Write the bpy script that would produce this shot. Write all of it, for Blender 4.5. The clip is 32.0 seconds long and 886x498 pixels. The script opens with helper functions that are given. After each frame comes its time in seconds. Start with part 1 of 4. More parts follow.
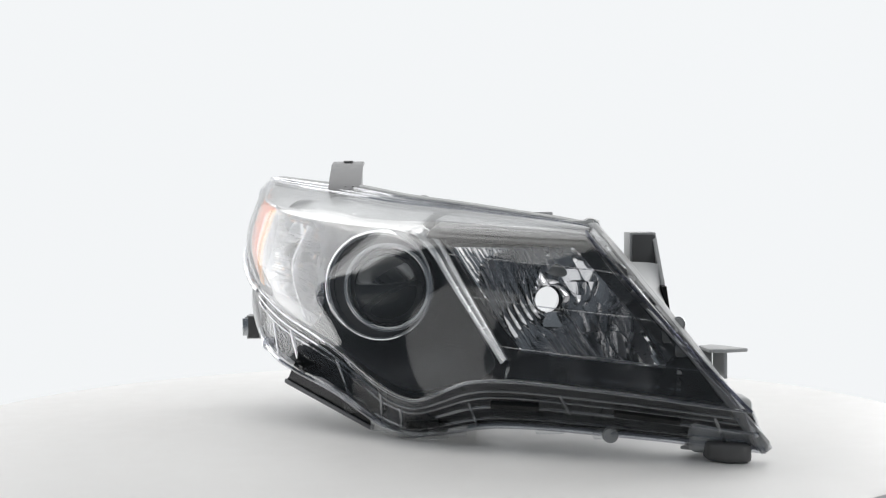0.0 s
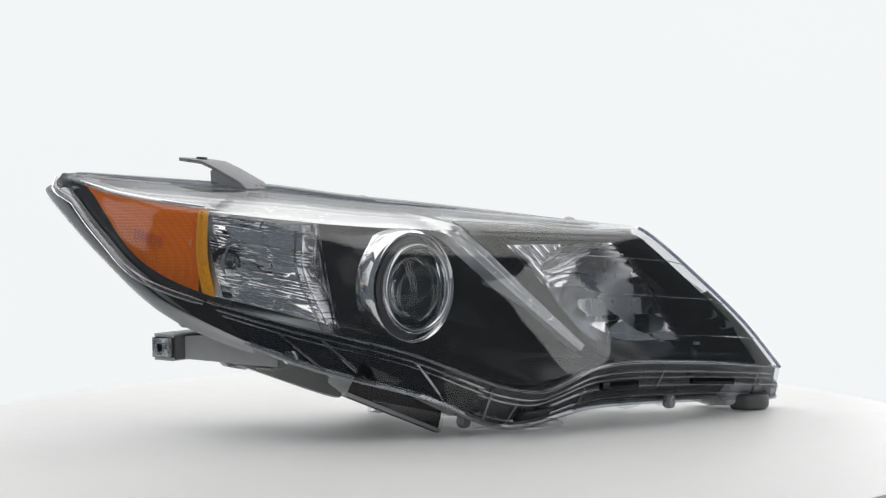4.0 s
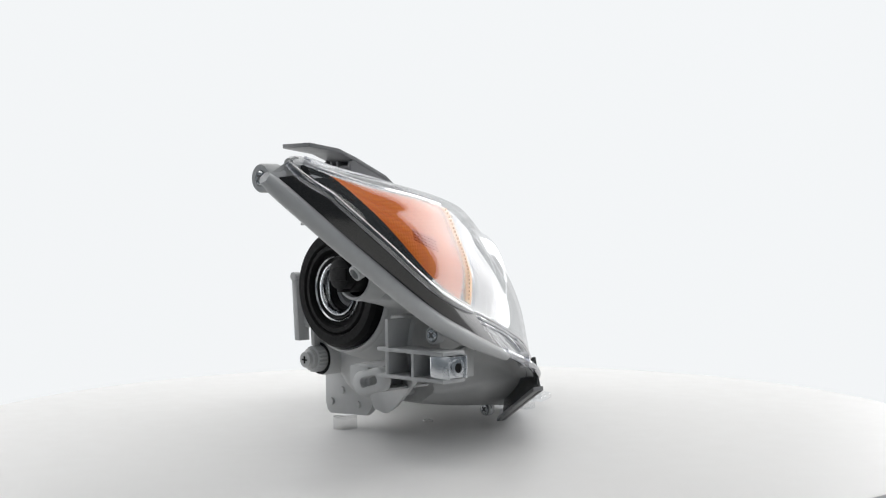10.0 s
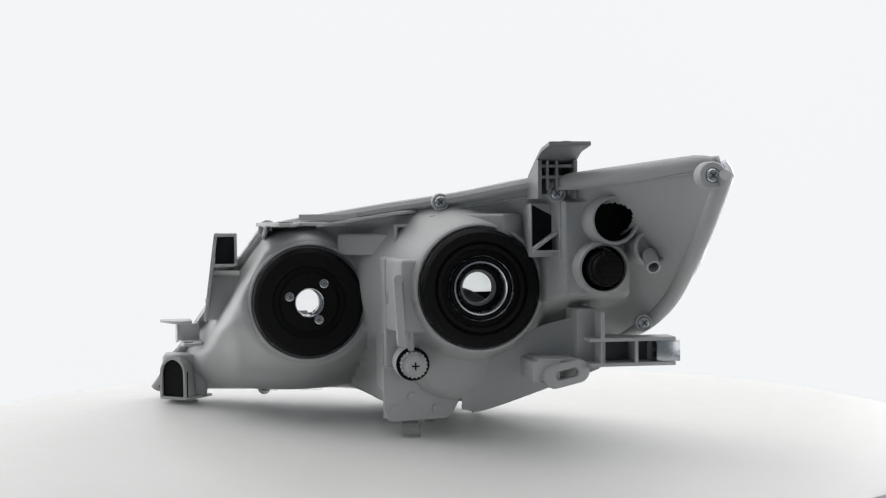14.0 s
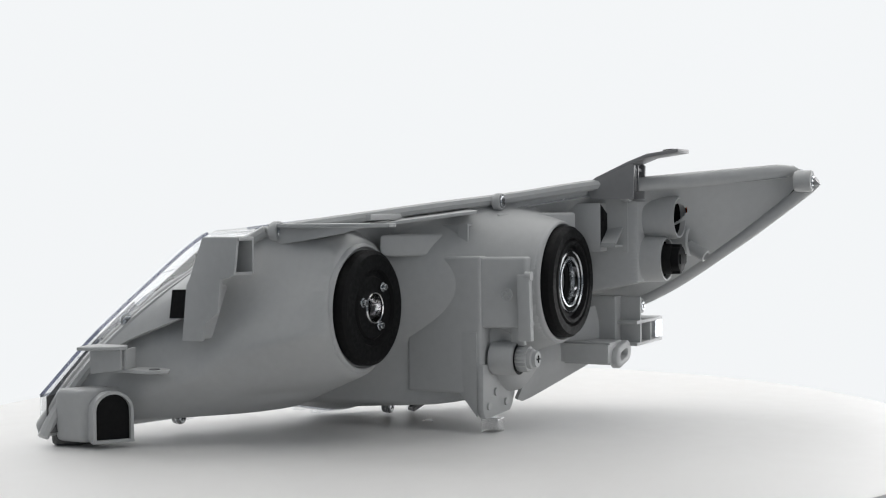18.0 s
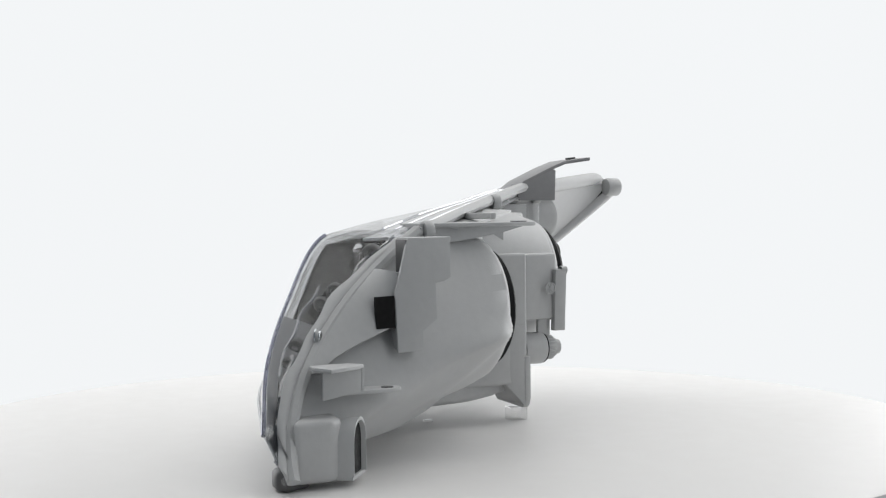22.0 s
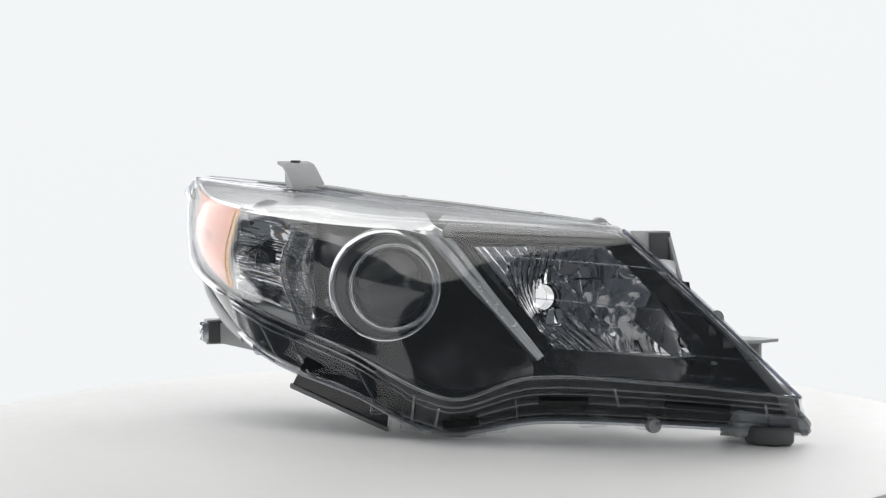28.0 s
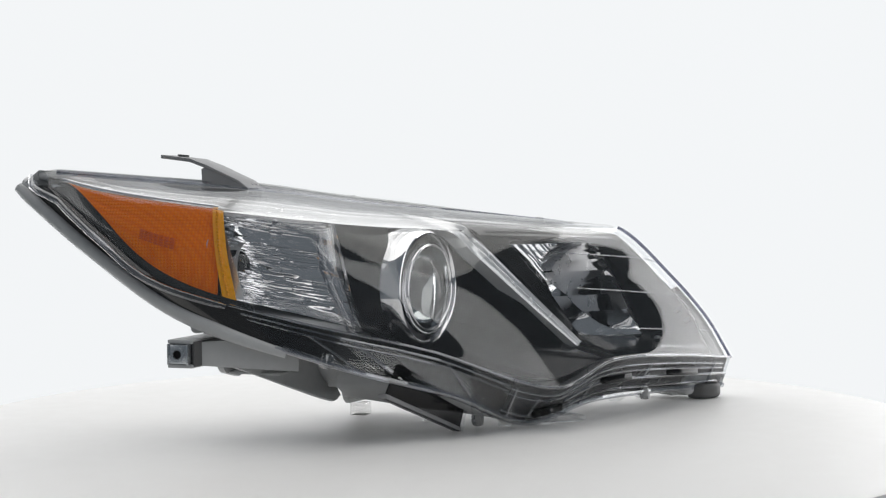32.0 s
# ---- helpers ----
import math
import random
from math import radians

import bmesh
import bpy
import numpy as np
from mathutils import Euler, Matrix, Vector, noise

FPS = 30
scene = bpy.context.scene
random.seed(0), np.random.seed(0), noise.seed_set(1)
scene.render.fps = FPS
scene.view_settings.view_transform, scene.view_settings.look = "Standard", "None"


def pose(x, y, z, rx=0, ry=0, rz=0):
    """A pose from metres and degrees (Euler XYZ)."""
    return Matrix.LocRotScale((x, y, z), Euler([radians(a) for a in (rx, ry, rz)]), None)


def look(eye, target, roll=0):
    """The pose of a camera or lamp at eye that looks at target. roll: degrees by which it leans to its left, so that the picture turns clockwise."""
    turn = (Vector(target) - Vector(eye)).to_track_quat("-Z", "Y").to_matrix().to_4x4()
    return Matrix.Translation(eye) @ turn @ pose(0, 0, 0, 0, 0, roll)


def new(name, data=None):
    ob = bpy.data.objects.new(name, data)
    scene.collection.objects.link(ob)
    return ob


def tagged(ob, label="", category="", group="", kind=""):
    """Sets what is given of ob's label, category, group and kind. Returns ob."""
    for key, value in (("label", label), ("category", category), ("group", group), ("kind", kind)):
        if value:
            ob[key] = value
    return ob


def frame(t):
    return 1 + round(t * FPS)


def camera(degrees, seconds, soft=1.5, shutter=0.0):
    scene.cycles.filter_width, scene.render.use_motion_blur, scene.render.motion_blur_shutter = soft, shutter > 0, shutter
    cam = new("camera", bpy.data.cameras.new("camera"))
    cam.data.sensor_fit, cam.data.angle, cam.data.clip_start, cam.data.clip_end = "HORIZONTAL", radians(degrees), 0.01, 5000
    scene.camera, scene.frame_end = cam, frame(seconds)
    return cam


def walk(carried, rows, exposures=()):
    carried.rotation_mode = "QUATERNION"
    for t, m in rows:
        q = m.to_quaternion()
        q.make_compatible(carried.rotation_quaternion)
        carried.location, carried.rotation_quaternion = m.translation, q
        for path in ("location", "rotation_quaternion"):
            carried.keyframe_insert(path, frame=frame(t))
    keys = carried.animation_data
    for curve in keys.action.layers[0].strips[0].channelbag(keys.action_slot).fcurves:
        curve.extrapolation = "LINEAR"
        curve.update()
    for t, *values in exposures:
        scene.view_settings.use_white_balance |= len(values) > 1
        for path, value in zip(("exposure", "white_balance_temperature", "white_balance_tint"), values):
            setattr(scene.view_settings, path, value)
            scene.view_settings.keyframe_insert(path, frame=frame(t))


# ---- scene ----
# ======== camera: it stands still while the turntable turns ========
LENS = 35.13
EYE = pose(0.0, -1.1, 0.1688, 88.30, 0.555, -0.696)
TURN = 13.43  # degrees a second, counter-clockwise from above
cam = camera(LENS, 32.0, soft=1.2)
walk(cam, [(0.0, EYE), (32.0, EYE)])

# ======== light: a light tent with glowing walls, open towards the camera ========
world = bpy.data.worlds.new("world")
scene.world = world
world.use_nodes = True
world.node_tree.nodes["Background"].inputs[0].default_value = (0.80, 0.90, 1.0, 1)
world.node_tree.nodes["Background"].inputs[1].default_value = 0.16
scene.view_settings.exposure = 0.0


def softbox(name, eye, target, sx, sy, watts, colour=(1, 1, 1)):
    data = bpy.data.lights.new(name, "AREA")
    data.shape, data.size, data.size_y, data.energy, data.color = "RECTANGLE", sx, sy, watts, colour
    ob = new(name, data)
    ob.matrix_world = look(eye, target)
    return ob


softbox("top_softbox", (0, 0.45, 1.60), (0, 0.45, 0), 2.5, 2.3, 22.0, (1.0, 0.985, 0.96))
softbox("front_softbox", (1.354, -1.191, 0.95), (0.05, -0.1, 0.60), 0.72, 2.3, 7.1)
softbox("side_softbox", (-1.64, -0.56, 0.88), (0, -0.05, 0.40), 0.72, 1.3, 2.0)

# ======== materials ========


def material(name):
    mat = bpy.data.materials.new(name)
    mat.use_nodes = True
    nt = mat.node_tree
    nt.nodes.clear()
    out = nt.nodes.new("ShaderNodeOutputMaterial")
    return mat, nt, out


def surface(name, colour, rough=0.5, metal=0.0, vary=0.06, scale=60.0, bump=0.0, bump_scale=900.0, spec=0.5, coat=0.0):
    """A painted, moulded or metal surface: two scales of tone, a grain in the relief and in the gloss."""
    mat, nt, out = material(name)
    n, l = nt.nodes.new, nt.links.new
    b = n("ShaderNodeBsdfPrincipled")
    b.inputs["Metallic"].default_value = metal
    b.inputs["Specular IOR Level"].default_value = spec
    b.inputs["Coat Weight"].default_value = coat
    tc = n("ShaderNodeTexCoord")
    big, fine = n("ShaderNodeTexNoise"), n("ShaderNodeTexNoise")
    big.inputs["Scale"].default_value, fine.inputs["Scale"].default_value = scale * 0.2, scale * 6
    big.inputs["Detail"].default_value = 4
    for t in (big, fine):
        l(tc.outputs["Object"], t.inputs["Vector"])
    mixn = n("ShaderNodeMath")
    mixn.operation = "ADD"
    l(big.outputs["Fac"], mixn.inputs[0])
    l(fine.outputs["Fac"], mixn.inputs[1])
    ramp = n("ShaderNodeMapRange")
    ramp.inputs["From Min"].default_value, ramp.inputs["From Max"].default_value = 0.6, 1.4
    ramp.inputs["To Min"].default_value, ramp.inputs["To Max"].default_value = 1 - vary, 1 + vary
    l(mixn.outputs[0], ramp.inputs["Value"])
    mul = n("ShaderNodeMix")
    mul.data_type, mul.blend_type = "RGBA", "MULTIPLY"
    mul.inputs["Factor"].default_value = 1
    mul.inputs["A"].default_value = (*colour, 1)
    l(ramp.outputs["Result"], mul.inputs["B"])
    l(mul.outputs["Result"], b.inputs["Base Color"])
    rr = n("ShaderNodeMapRange")
    rr.inputs["From Min"].default_value, rr.inputs["From Max"].default_value = 0.3, 0.7
    rr.inputs["To Min"].default_value, rr.inputs["To Max"].default_value = rough * 0.85, min(1, rough * 1.15)
    l(fine.outputs["Fac"], rr.inputs["Value"])
    l(rr.outputs["Result"], b.inputs["Roughness"])
    if bump:
        g = n("ShaderNodeTexNoise")
        g.inputs["Scale"].default_value = bump_scale
        l(tc.outputs["Object"], g.inputs["Vector"])
        bp = n("ShaderNodeBump")
        bp.inputs["Strength"].default_value, bp.inputs["Distance"].default_value = bump, 0.0005
        l(g.outputs["Fac"], bp.inputs["Height"])
        l(bp.outputs["Normal"], b.inputs["Normal"])
    l(b.outputs[0], out.inputs[0])
    return mat


def clear_plastic(name, tint=(1, 1, 1), base=0.045, power=5.0, rough=0.0, top=1.0):
    """Thin clear moulding: straight through, with a mirror image that grows towards grazing angles."""
    mat, nt, out = material(name)
    n, l = nt.nodes.new, nt.links.new
    tr, gl, mix = n("ShaderNodeBsdfTransparent"), n("ShaderNodeBsdfGlossy"), n("ShaderNodeMixShader")
    tr.inputs["Color"].default_value = (*tint, 1)
    gl.inputs["Roughness"].default_value = rough
    lw = n("ShaderNodeLayerWeight")
    lw.inputs["Blend"].default_value = 0.5
    pw = n("ShaderNodeMath")
    pw.operation = "POWER"
    pw.inputs[1].default_value = power
    l(lw.outputs["Facing"], pw.inputs[0])
    mr = n("ShaderNodeMapRange")
    mr.inputs["To Min"].default_value, mr.inputs["To Max"].default_value = base, top
    l(pw.outputs[0], mr.inputs["Value"])
    l(mr.outputs["Result"], mix.inputs[0])
    l(tr.outputs[0], mix.inputs[1])
    l(gl.outputs[0], mix.inputs[2])
    l(mix.outputs[0], out.inputs[0])
    return mat


def honeycomb(name, light, dark, scale):
    """Moulded plastic with a fine honeycomb of prisms."""
    mat, nt, out = material(name)
    n, l = nt.nodes.new, nt.links.new
    b, tc, vo, ns = n("ShaderNodeBsdfPrincipled"), n("ShaderNodeTexCoord"), n("ShaderNodeTexVoronoi"), n("ShaderNodeTexNoise")
    vo.inputs["Scale"].default_value, vo.inputs["Randomness"].default_value = scale, 0.15
    ns.inputs["Scale"].default_value = 25
    for t in (vo, ns):
        l(tc.outputs["Object"], t.inputs["Vector"])
    ramp, mix, tone = n("ShaderNodeMapRange"), n("ShaderNodeMix"), n("ShaderNodeMix")
    ramp.inputs["From Min"].default_value, ramp.inputs["From Max"].default_value = 0.1, 0.6
    l(vo.outputs["Distance"], ramp.inputs["Value"])
    mix.data_type = tone.data_type = "RGBA"
    mix.inputs["A"].default_value, mix.inputs["B"].default_value = (*light, 1), (*dark, 1)
    l(ramp.outputs["Result"], mix.inputs["Factor"])
    tone.blend_type = "MULTIPLY"
    tone.inputs["Factor"].default_value = 0.12
    l(mix.outputs["Result"], tone.inputs["A"])
    l(ns.outputs["Fac"], tone.inputs["B"])
    l(tone.outputs["Result"], b.inputs["Base Color"])
    b.inputs["Roughness"].default_value, b.inputs["Specular IOR Level"].default_value = 0.35, 0.12
    bp = n("ShaderNodeBump")
    bp.inputs["Strength"].default_value, bp.inputs["Distance"].default_value = 0.5, 0.0006
    bp.invert = True
    l(vo.outputs["Distance"], bp.inputs["Height"])
    l(bp.outputs["Normal"], b.inputs["Normal"])
    l(b.outputs[0], out.inputs[0])
    return mat


def glowing(name, colour, strength):
    mat, nt, out = material(name)
    e = nt.nodes.new("ShaderNodeEmission")
    e.inputs[0].default_value, e.inputs[1].default_value = (*colour, 1), strength
    tc, ns, mr = nt.nodes.new("ShaderNodeTexCoord"), nt.nodes.new("ShaderNodeTexNoise"), nt.nodes.new("ShaderNodeMapRange")
    ns.inputs["Scale"].default_value = 0.5
    mr.inputs["To Min"].default_value, mr.inputs["To Max"].default_value = strength * 0.98, strength * 1.02
    nt.links.new(tc.outputs["Object"], ns.inputs["Vector"])
    nt.links.new(ns.outputs["Fac"], mr.inputs["Value"])
    nt.links.new(mr.outputs["Result"], e.inputs[1])
    nt.links.new(e.outputs[0], out.inputs[0])
    return mat


M_TABLE = surface("white_laminate", (0.725, 0.717, 0.705), 0.45, vary=0.012, scale=8, bump=0.04, bump_scale=700)
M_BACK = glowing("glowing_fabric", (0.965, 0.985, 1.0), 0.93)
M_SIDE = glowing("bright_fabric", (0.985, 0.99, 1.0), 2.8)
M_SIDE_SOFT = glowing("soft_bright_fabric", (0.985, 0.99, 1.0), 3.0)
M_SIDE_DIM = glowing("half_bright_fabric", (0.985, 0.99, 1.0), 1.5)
M_GREY = surface("grey_moulded_plastic", (0.47, 0.475, 0.475), 0.5, vary=0.05, scale=30, bump=0.12)
M_DARKGREY = surface("dark_grey_plastic", (0.10, 0.10, 0.10), 0.5, vary=0.06, scale=30, bump=0.12)
M_MID = surface("mid_grey_plastic", (0.25, 0.25, 0.255), 0.42, vary=0.05, scale=30)
M_RUBBER = surface("black_rubber", (0.0045, 0.0045, 0.005), 0.62, spec=0.18, vary=0.12, scale=60, bump=0.15)
M_BLACK = surface("black_bezel_plastic", (0.006, 0.006, 0.0065), 0.17, vary=0.03, scale=30, spec=0.4)
M_CHROME = surface("chrome_plating", (0.82, 0.82, 0.83), 0.06, metal=1.0, vary=0.02, scale=40)
M_BOWL = surface("aluminised_plastic", (0.78, 0.78, 0.79), 0.05, metal=1.0, vary=0.02, scale=40)
M_SATIN = surface("satin_chrome", (0.74, 0.74, 0.75), 0.16, metal=1.0, vary=0.02, scale=40)
M_GARNISH = surface("silver_garnish", (0.88, 0.885, 0.89), 0.24, metal=0.6, vary=0.015, scale=30)
M_STEEL = surface("zinc_steel", (0.62, 0.64, 0.66), 0.25, metal=1.0, vary=0.05, scale=40)
M_AMBER = honeycomb("amber_plastic", (0.98, 0.265, 0.004), (0.88, 0.175, 0.002), 420.0)
M_GOLD = surface("amber_edge_plastic", (0.95, 0.42, 0.012), 0.3, vary=0.08, scale=80, bump=0.2)
M_SEAL = surface("black_sealant", (0.016, 0.015, 0.014), 0.12, vary=0.1, scale=40, spec=0.8)
M_LENS = clear_plastic("clear_lens_plastic", base=0.055, power=4.4, top=1.0)
M_SKIRT = clear_plastic("clear_skirt_plastic", (0.95, 0.955, 0.96), base=0.035, power=5.0, top=0.75)
M_SMOKE = clear_plastic("smoke_plastic", (0.22, 0.22, 0.225), base=0.03, power=4.4)
M_INNER = clear_plastic("clear_inner_plastic", (0.95, 0.95, 0.96), base=0.08, power=3.0)
M_EDGE = clear_plastic("lens_edge_plastic", (0.80, 0.81, 0.84), base=0.20, power=2.5)
M_BLUE_EDGE = clear_plastic("dark_blue_lens_edge", (0.45, 0.46, 0.53), base=0.06, power=4.0)
M_ACRYL = clear_plastic("clear_acrylic", (0.90, 0.90, 0.90), base=0.10, power=2.5)
M_GLASS, nt, out = material("projector_glass")
glass_node = nt.nodes.new("ShaderNodeBsdfGlass")
glass_node.inputs["IOR"].default_value, glass_node.inputs["Roughness"].default_value = 1.5, 0.0
glass_node.inputs["Color"].default_value = (0.93, 0.94, 0.94, 1)
nt.links.new(glass_node.outputs[0], out.inputs[0])
M_MATTE_CHROME = surface("matt_aluminised_plastic", (0.76, 0.76, 0.77), 0.30, metal=1.0, vary=0.02, scale=40)

# ======== mesh tools ========
V = Vector


class Mesh:
    """Gathers faces for one part."""

    def __init__(self):
        self.v, self.f = [], []

    def add(self, verts, faces):
        k = len(self.v)
        self.v += [tuple(p) for p in verts]
        self.f += [tuple(i + k for i in f) for f in faces]
        return self

    def grid(self, rows, closed=False, keep=None):
        n, m = len(rows), len(rows[0])
        faces = []
        for i in range(n - 1):
            for j in range(m if closed else m - 1):
                a, b = i * m + j, i * m + (j + 1) % m
                if keep is None or keep(i, j):
                    faces.append((a, b, b + m, a + m))
        return self.add([p for r in rows for p in r], faces)

    def shell(self, rows, thick):
        """A sheet with thickness: the second side lies along the inward normals."""
        n, m = len(rows), len(rows[0])
        a = np.array(rows, float)
        du = np.gradient(a, axis=0)
        dv = np.gradient(a, axis=1)
        nr = np.cross(du, dv)
        nr /= np.maximum(np.linalg.norm(nr, axis=2, keepdims=True), 1e-9)
        b = a + nr * thick
        self.grid([[tuple(p) for p in r] for r in a])
        self.grid([[tuple(p) for p in r] for r in b[::-1]])
        ring = [(i, 0) for i in range(n)] + [(n - 1, j) for j in range(1, m)] + [(i, m - 1) for i in range(n - 2, -1, -1)] + [(0, j) for j in range(m - 2, 0, -1)]
        self.grid([[tuple(a[i, j]) for i, j in ring], [tuple(b[i, j]) for i, j in ring]], closed=True)
        return self

    def prism(self, poly, axis, lo, hi):
        """A polygon in the plane across an axis ('x': y, z; 'y': x, z; 'z': x, y), from lo to hi along it."""
        def at(p, h):
            return (h, p[0], p[1]) if axis == "x" else (p[0], h, p[1]) if axis == "y" else (p[0], p[1], h)
        n = len(poly)
        verts = [at(p, lo) for p in poly] + [at(p, hi) for p in poly]
        faces = [tuple(range(n))[::-1], tuple(range(n, 2 * n))] + [(i, (i + 1) % n, n + (i + 1) % n, n + i) for i in range(n)]
        return self.add(verts, faces)

    def box(self, lo, hi):
        return self.prism([(lo[0], lo[1]), (hi[0], lo[1]), (hi[0], hi[1]), (lo[0], hi[1])], "z", lo[2], hi[2])

    def slab(self, pts, along):
        """A polygon in space, thickened by the vector along."""
        n, d = len(pts), V(along)
        verts = [V(p) for p in pts] + [V(p) + d for p in pts]
        return self.add(verts, [tuple(range(n))[::-1], tuple(range(n, 2 * n))] + [(i, (i + 1) % n, n + (i + 1) % n, n + i) for i in range(n)])

    def lathe(self, centre, axis, profile, n=32):
        """Turns (radius, height along the axis) pairs round the axis."""
        c, w = V(centre), V(axis).normalized()
        u = w.orthogonal().normalized()
        v = w.cross(u)
        rows = []
        for r, h in profile:
            rows.append([c + w * h + (u * math.cos(2 * math.pi * k / n) + v * math.sin(2 * math.pi * k / n)) * r for k in range(n)])
        return self.grid(rows, closed=True)

    def tube(self, pts, r, n=8, flat=1.0):
        pts = [V(p) for p in pts]
        rows = []
        for i, p in enumerate(pts):
            d = (pts[min(i + 1, len(pts) - 1)] - pts[max(i - 1, 0)]).normalized()
            side = d.cross(V((0, 0, 1)))
            side = side.normalized() if side.length > 1e-6 else V((1, 0, 0))
            up = side.cross(d)
            q = r[i] if isinstance(r, list) else r
            rows.append([p + (side * math.cos(2 * math.pi * k / n) + up * math.sin(2 * math.pi * k / n) * flat) * q for k in range(n)])
        self.grid(rows, closed=True)
        k = len(self.v)
        self.f += [tuple(range(k - n, k)), tuple(range(k - n * len(pts), k - n * len(pts) + n))[::-1]]
        return self


def part(name, m, mat, parent, label="", bevel=0.0, angle=40, segments=2):
    """Links a Mesh as one mesh object under a thing or a part."""
    me = bpy.data.meshes.new(name)
    me.from_pydata(m.v, [], m.f)
    bm = bmesh.new()
    bm.from_mesh(me)
    bmesh.ops.remove_doubles(bm, verts=bm.verts, dist=1e-6)
    bmesh.ops.recalc_face_normals(bm, faces=bm.faces)
    if bevel:
        edges = [e for e in bm.edges if len(e.link_faces) == 2 and e.calc_face_angle(0) > 0.6]
        bmesh.ops.bevel(bm, geom=edges, offset=bevel, segments=segments, affect="EDGES", profile=0.6, clamp_overlap=True)
    bm.to_mesh(me)
    bm.free()
    me.polygons.foreach_set("use_smooth", [True] * len(me.polygons))
    me.set_sharp_from_angle(angle=radians(angle))
    me.materials.append(mat)
    ob = new(name, me)
    if parent is not None:
        ob.parent = parent
    if label:
        ob["label"] = label
    return ob


def curve(knots, pts):
    """A smooth curve through points at given knots, as a function."""
    k, p = np.array(knots, float), np.array(pts, float)
    t = np.zeros_like(p)
    t[1:-1] = (p[2:] - p[:-2]) / (k[2:] - k[:-2])[:, None]
    t[0], t[-1] = (p[1] - p[0]) / (k[1] - k[0]), (p[-1] - p[-2]) / (k[-1] - k[-2])

    def at(u):
        i = int(np.clip(np.searchsorted(k, u) - 1, 0, len(k) - 2))
        h = k[i + 1] - k[i]
        s = (u - k[i]) / h
        return ((2 * s**3 - 3 * s**2 + 1) * p[i] + (s**3 - 2 * s**2 + s) * h * t[i] + (-2 * s**3 + 3 * s**2) * p[i + 1] + (s**3 - s**2) * h * t[i + 1])
    return at


def span(a, b, n):
    return [a + (b - a) * i / (n - 1) for i in range(n)]


# ======== the setting ========
def tent_wall(name, first, last, mat, label):
    """A stretch of the tent's curved wall, between two headings in degrees."""
    m = Mesh()
    R, n = 1.75, 32
    prof = [(R - 0.5, -0.72), (R - 0.2, -0.66), (R - 0.03, -0.45), (R, -0.2), (R, 2.1)]
    rows = []
    for k in range(n + 1):
        a = radians(first + (last - first) * k / n)
        rows.append([(r * math.cos(a), 0.1 + r * math.sin(a), z) for r, z in prof])
    m.shell(rows, 0.004)
    return tagged(part(name, m, mat, None), label, "backdrop", kind="structure")


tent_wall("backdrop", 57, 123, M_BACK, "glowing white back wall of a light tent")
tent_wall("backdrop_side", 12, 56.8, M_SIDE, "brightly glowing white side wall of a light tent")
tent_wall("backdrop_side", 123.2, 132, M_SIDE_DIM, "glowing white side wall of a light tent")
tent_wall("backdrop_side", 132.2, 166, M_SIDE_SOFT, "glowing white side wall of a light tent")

m = Mesh().lathe((0, 0.1, 0), (0, 0, 1), [(0.0, -0.66), (1.30, -0.66), (1.30, -0.68), (0.0, -0.68)], 64)
tagged(part("floor", m, M_TABLE, None), "matt white floor of the light tent", "floor", kind="structure")

table = new("turntable")
tagged(table, "round white turntable with a smooth matt top", "turntable")
m = Mesh().lathe((0, 0, 0), (0, 0, 1), [(0.0, 0), (0.2, 0), (0.392, 0), (0.3945, -0.001), (0.3955, -0.004), (0.3955, -0.016), (0.393, -0.02), (0.0, -0.02)], 160)
part("disc", m, M_TABLE, table)
part("column", Mesh().lathe((0, 0, 0), (0, 0, 1), [(0.07, -0.02), (0.07, -0.6), (0.22, -0.62), (0.22, -0.66), (0, -0.66)], 48), M_DARKGREY, table)
part("centre_stud", Mesh().lathe((0, 0, 0), (0, 0, 1), [(0.0045, 0), (0.0042, 0.0012), (0.003, 0.0018), (0, 0.0018)], 20), M_ACRYL, table, "small clear stud")

block = new("acrylic_block")
tagged(block, "small clear acrylic block under the headlight's bracket", "block")

lamp = new("headlight")
tagged(lamp, "car headlight with clear lens, black bezel, amber reflector, grey housing", "headlight")

# ======== master curves of the headlight: top seam, shoulder, lower edge, skirt's foot ========
US = [0, 0.12, 0.25, 0.4, 0.55, 0.7, 0.8, 0.9, 1.0]
TOP = curve(US, [(-.149, .248, .1995), (-.118, .200, .195), (-.085, .150, .190), (-.055, .110, .1855), (-.015, .065, .177), (.03, .022, .170), (.065, -.012, .164), (.10, -.045, .158), (.122, -.070, .153)])
SHO = curve(US, [(-.152, .243, .195), (-.150, .195, .185), (-.142, .140, .177), (-.112, .075, .168), (-.060, .019, .160), (-.002, -.041, .156), (.041, -.079, .1535), (.082, -.110, .151), (.112, -.132, .149)])
LOW = curve(US, [(-.153, .243, .188), (-.160, .192, .149), (-.158, .143, .116), (-.125, .055, .088), (-.075, -.030, .064), (-.015, -.107, .032), (.035, -.142, .049), (.110, -.176, .046), (.208, -.207, .035)])
FOOT = curve(US, [(-.146, .268, .187), (-.150, .200, .138), (-.148, .125, .092), (-.125, .020, .055), (-.070, -.045, .030), (-.015, -.085, .004), (.050, -.118, .014), (.130, -.150, .012), (.219, -.197, .008)])


def low_even(u):
    """The lower edge without its dip, for the broad face of the lens."""
    p = np.zeros(3)
    for k in (-0.16, -0.08, 0.0, 0.08, 0.16):
        w = u + k
        p += LOW(w) if w <= 1 else 2 * LOW(1) - LOW(2 - w)
    return p / 5


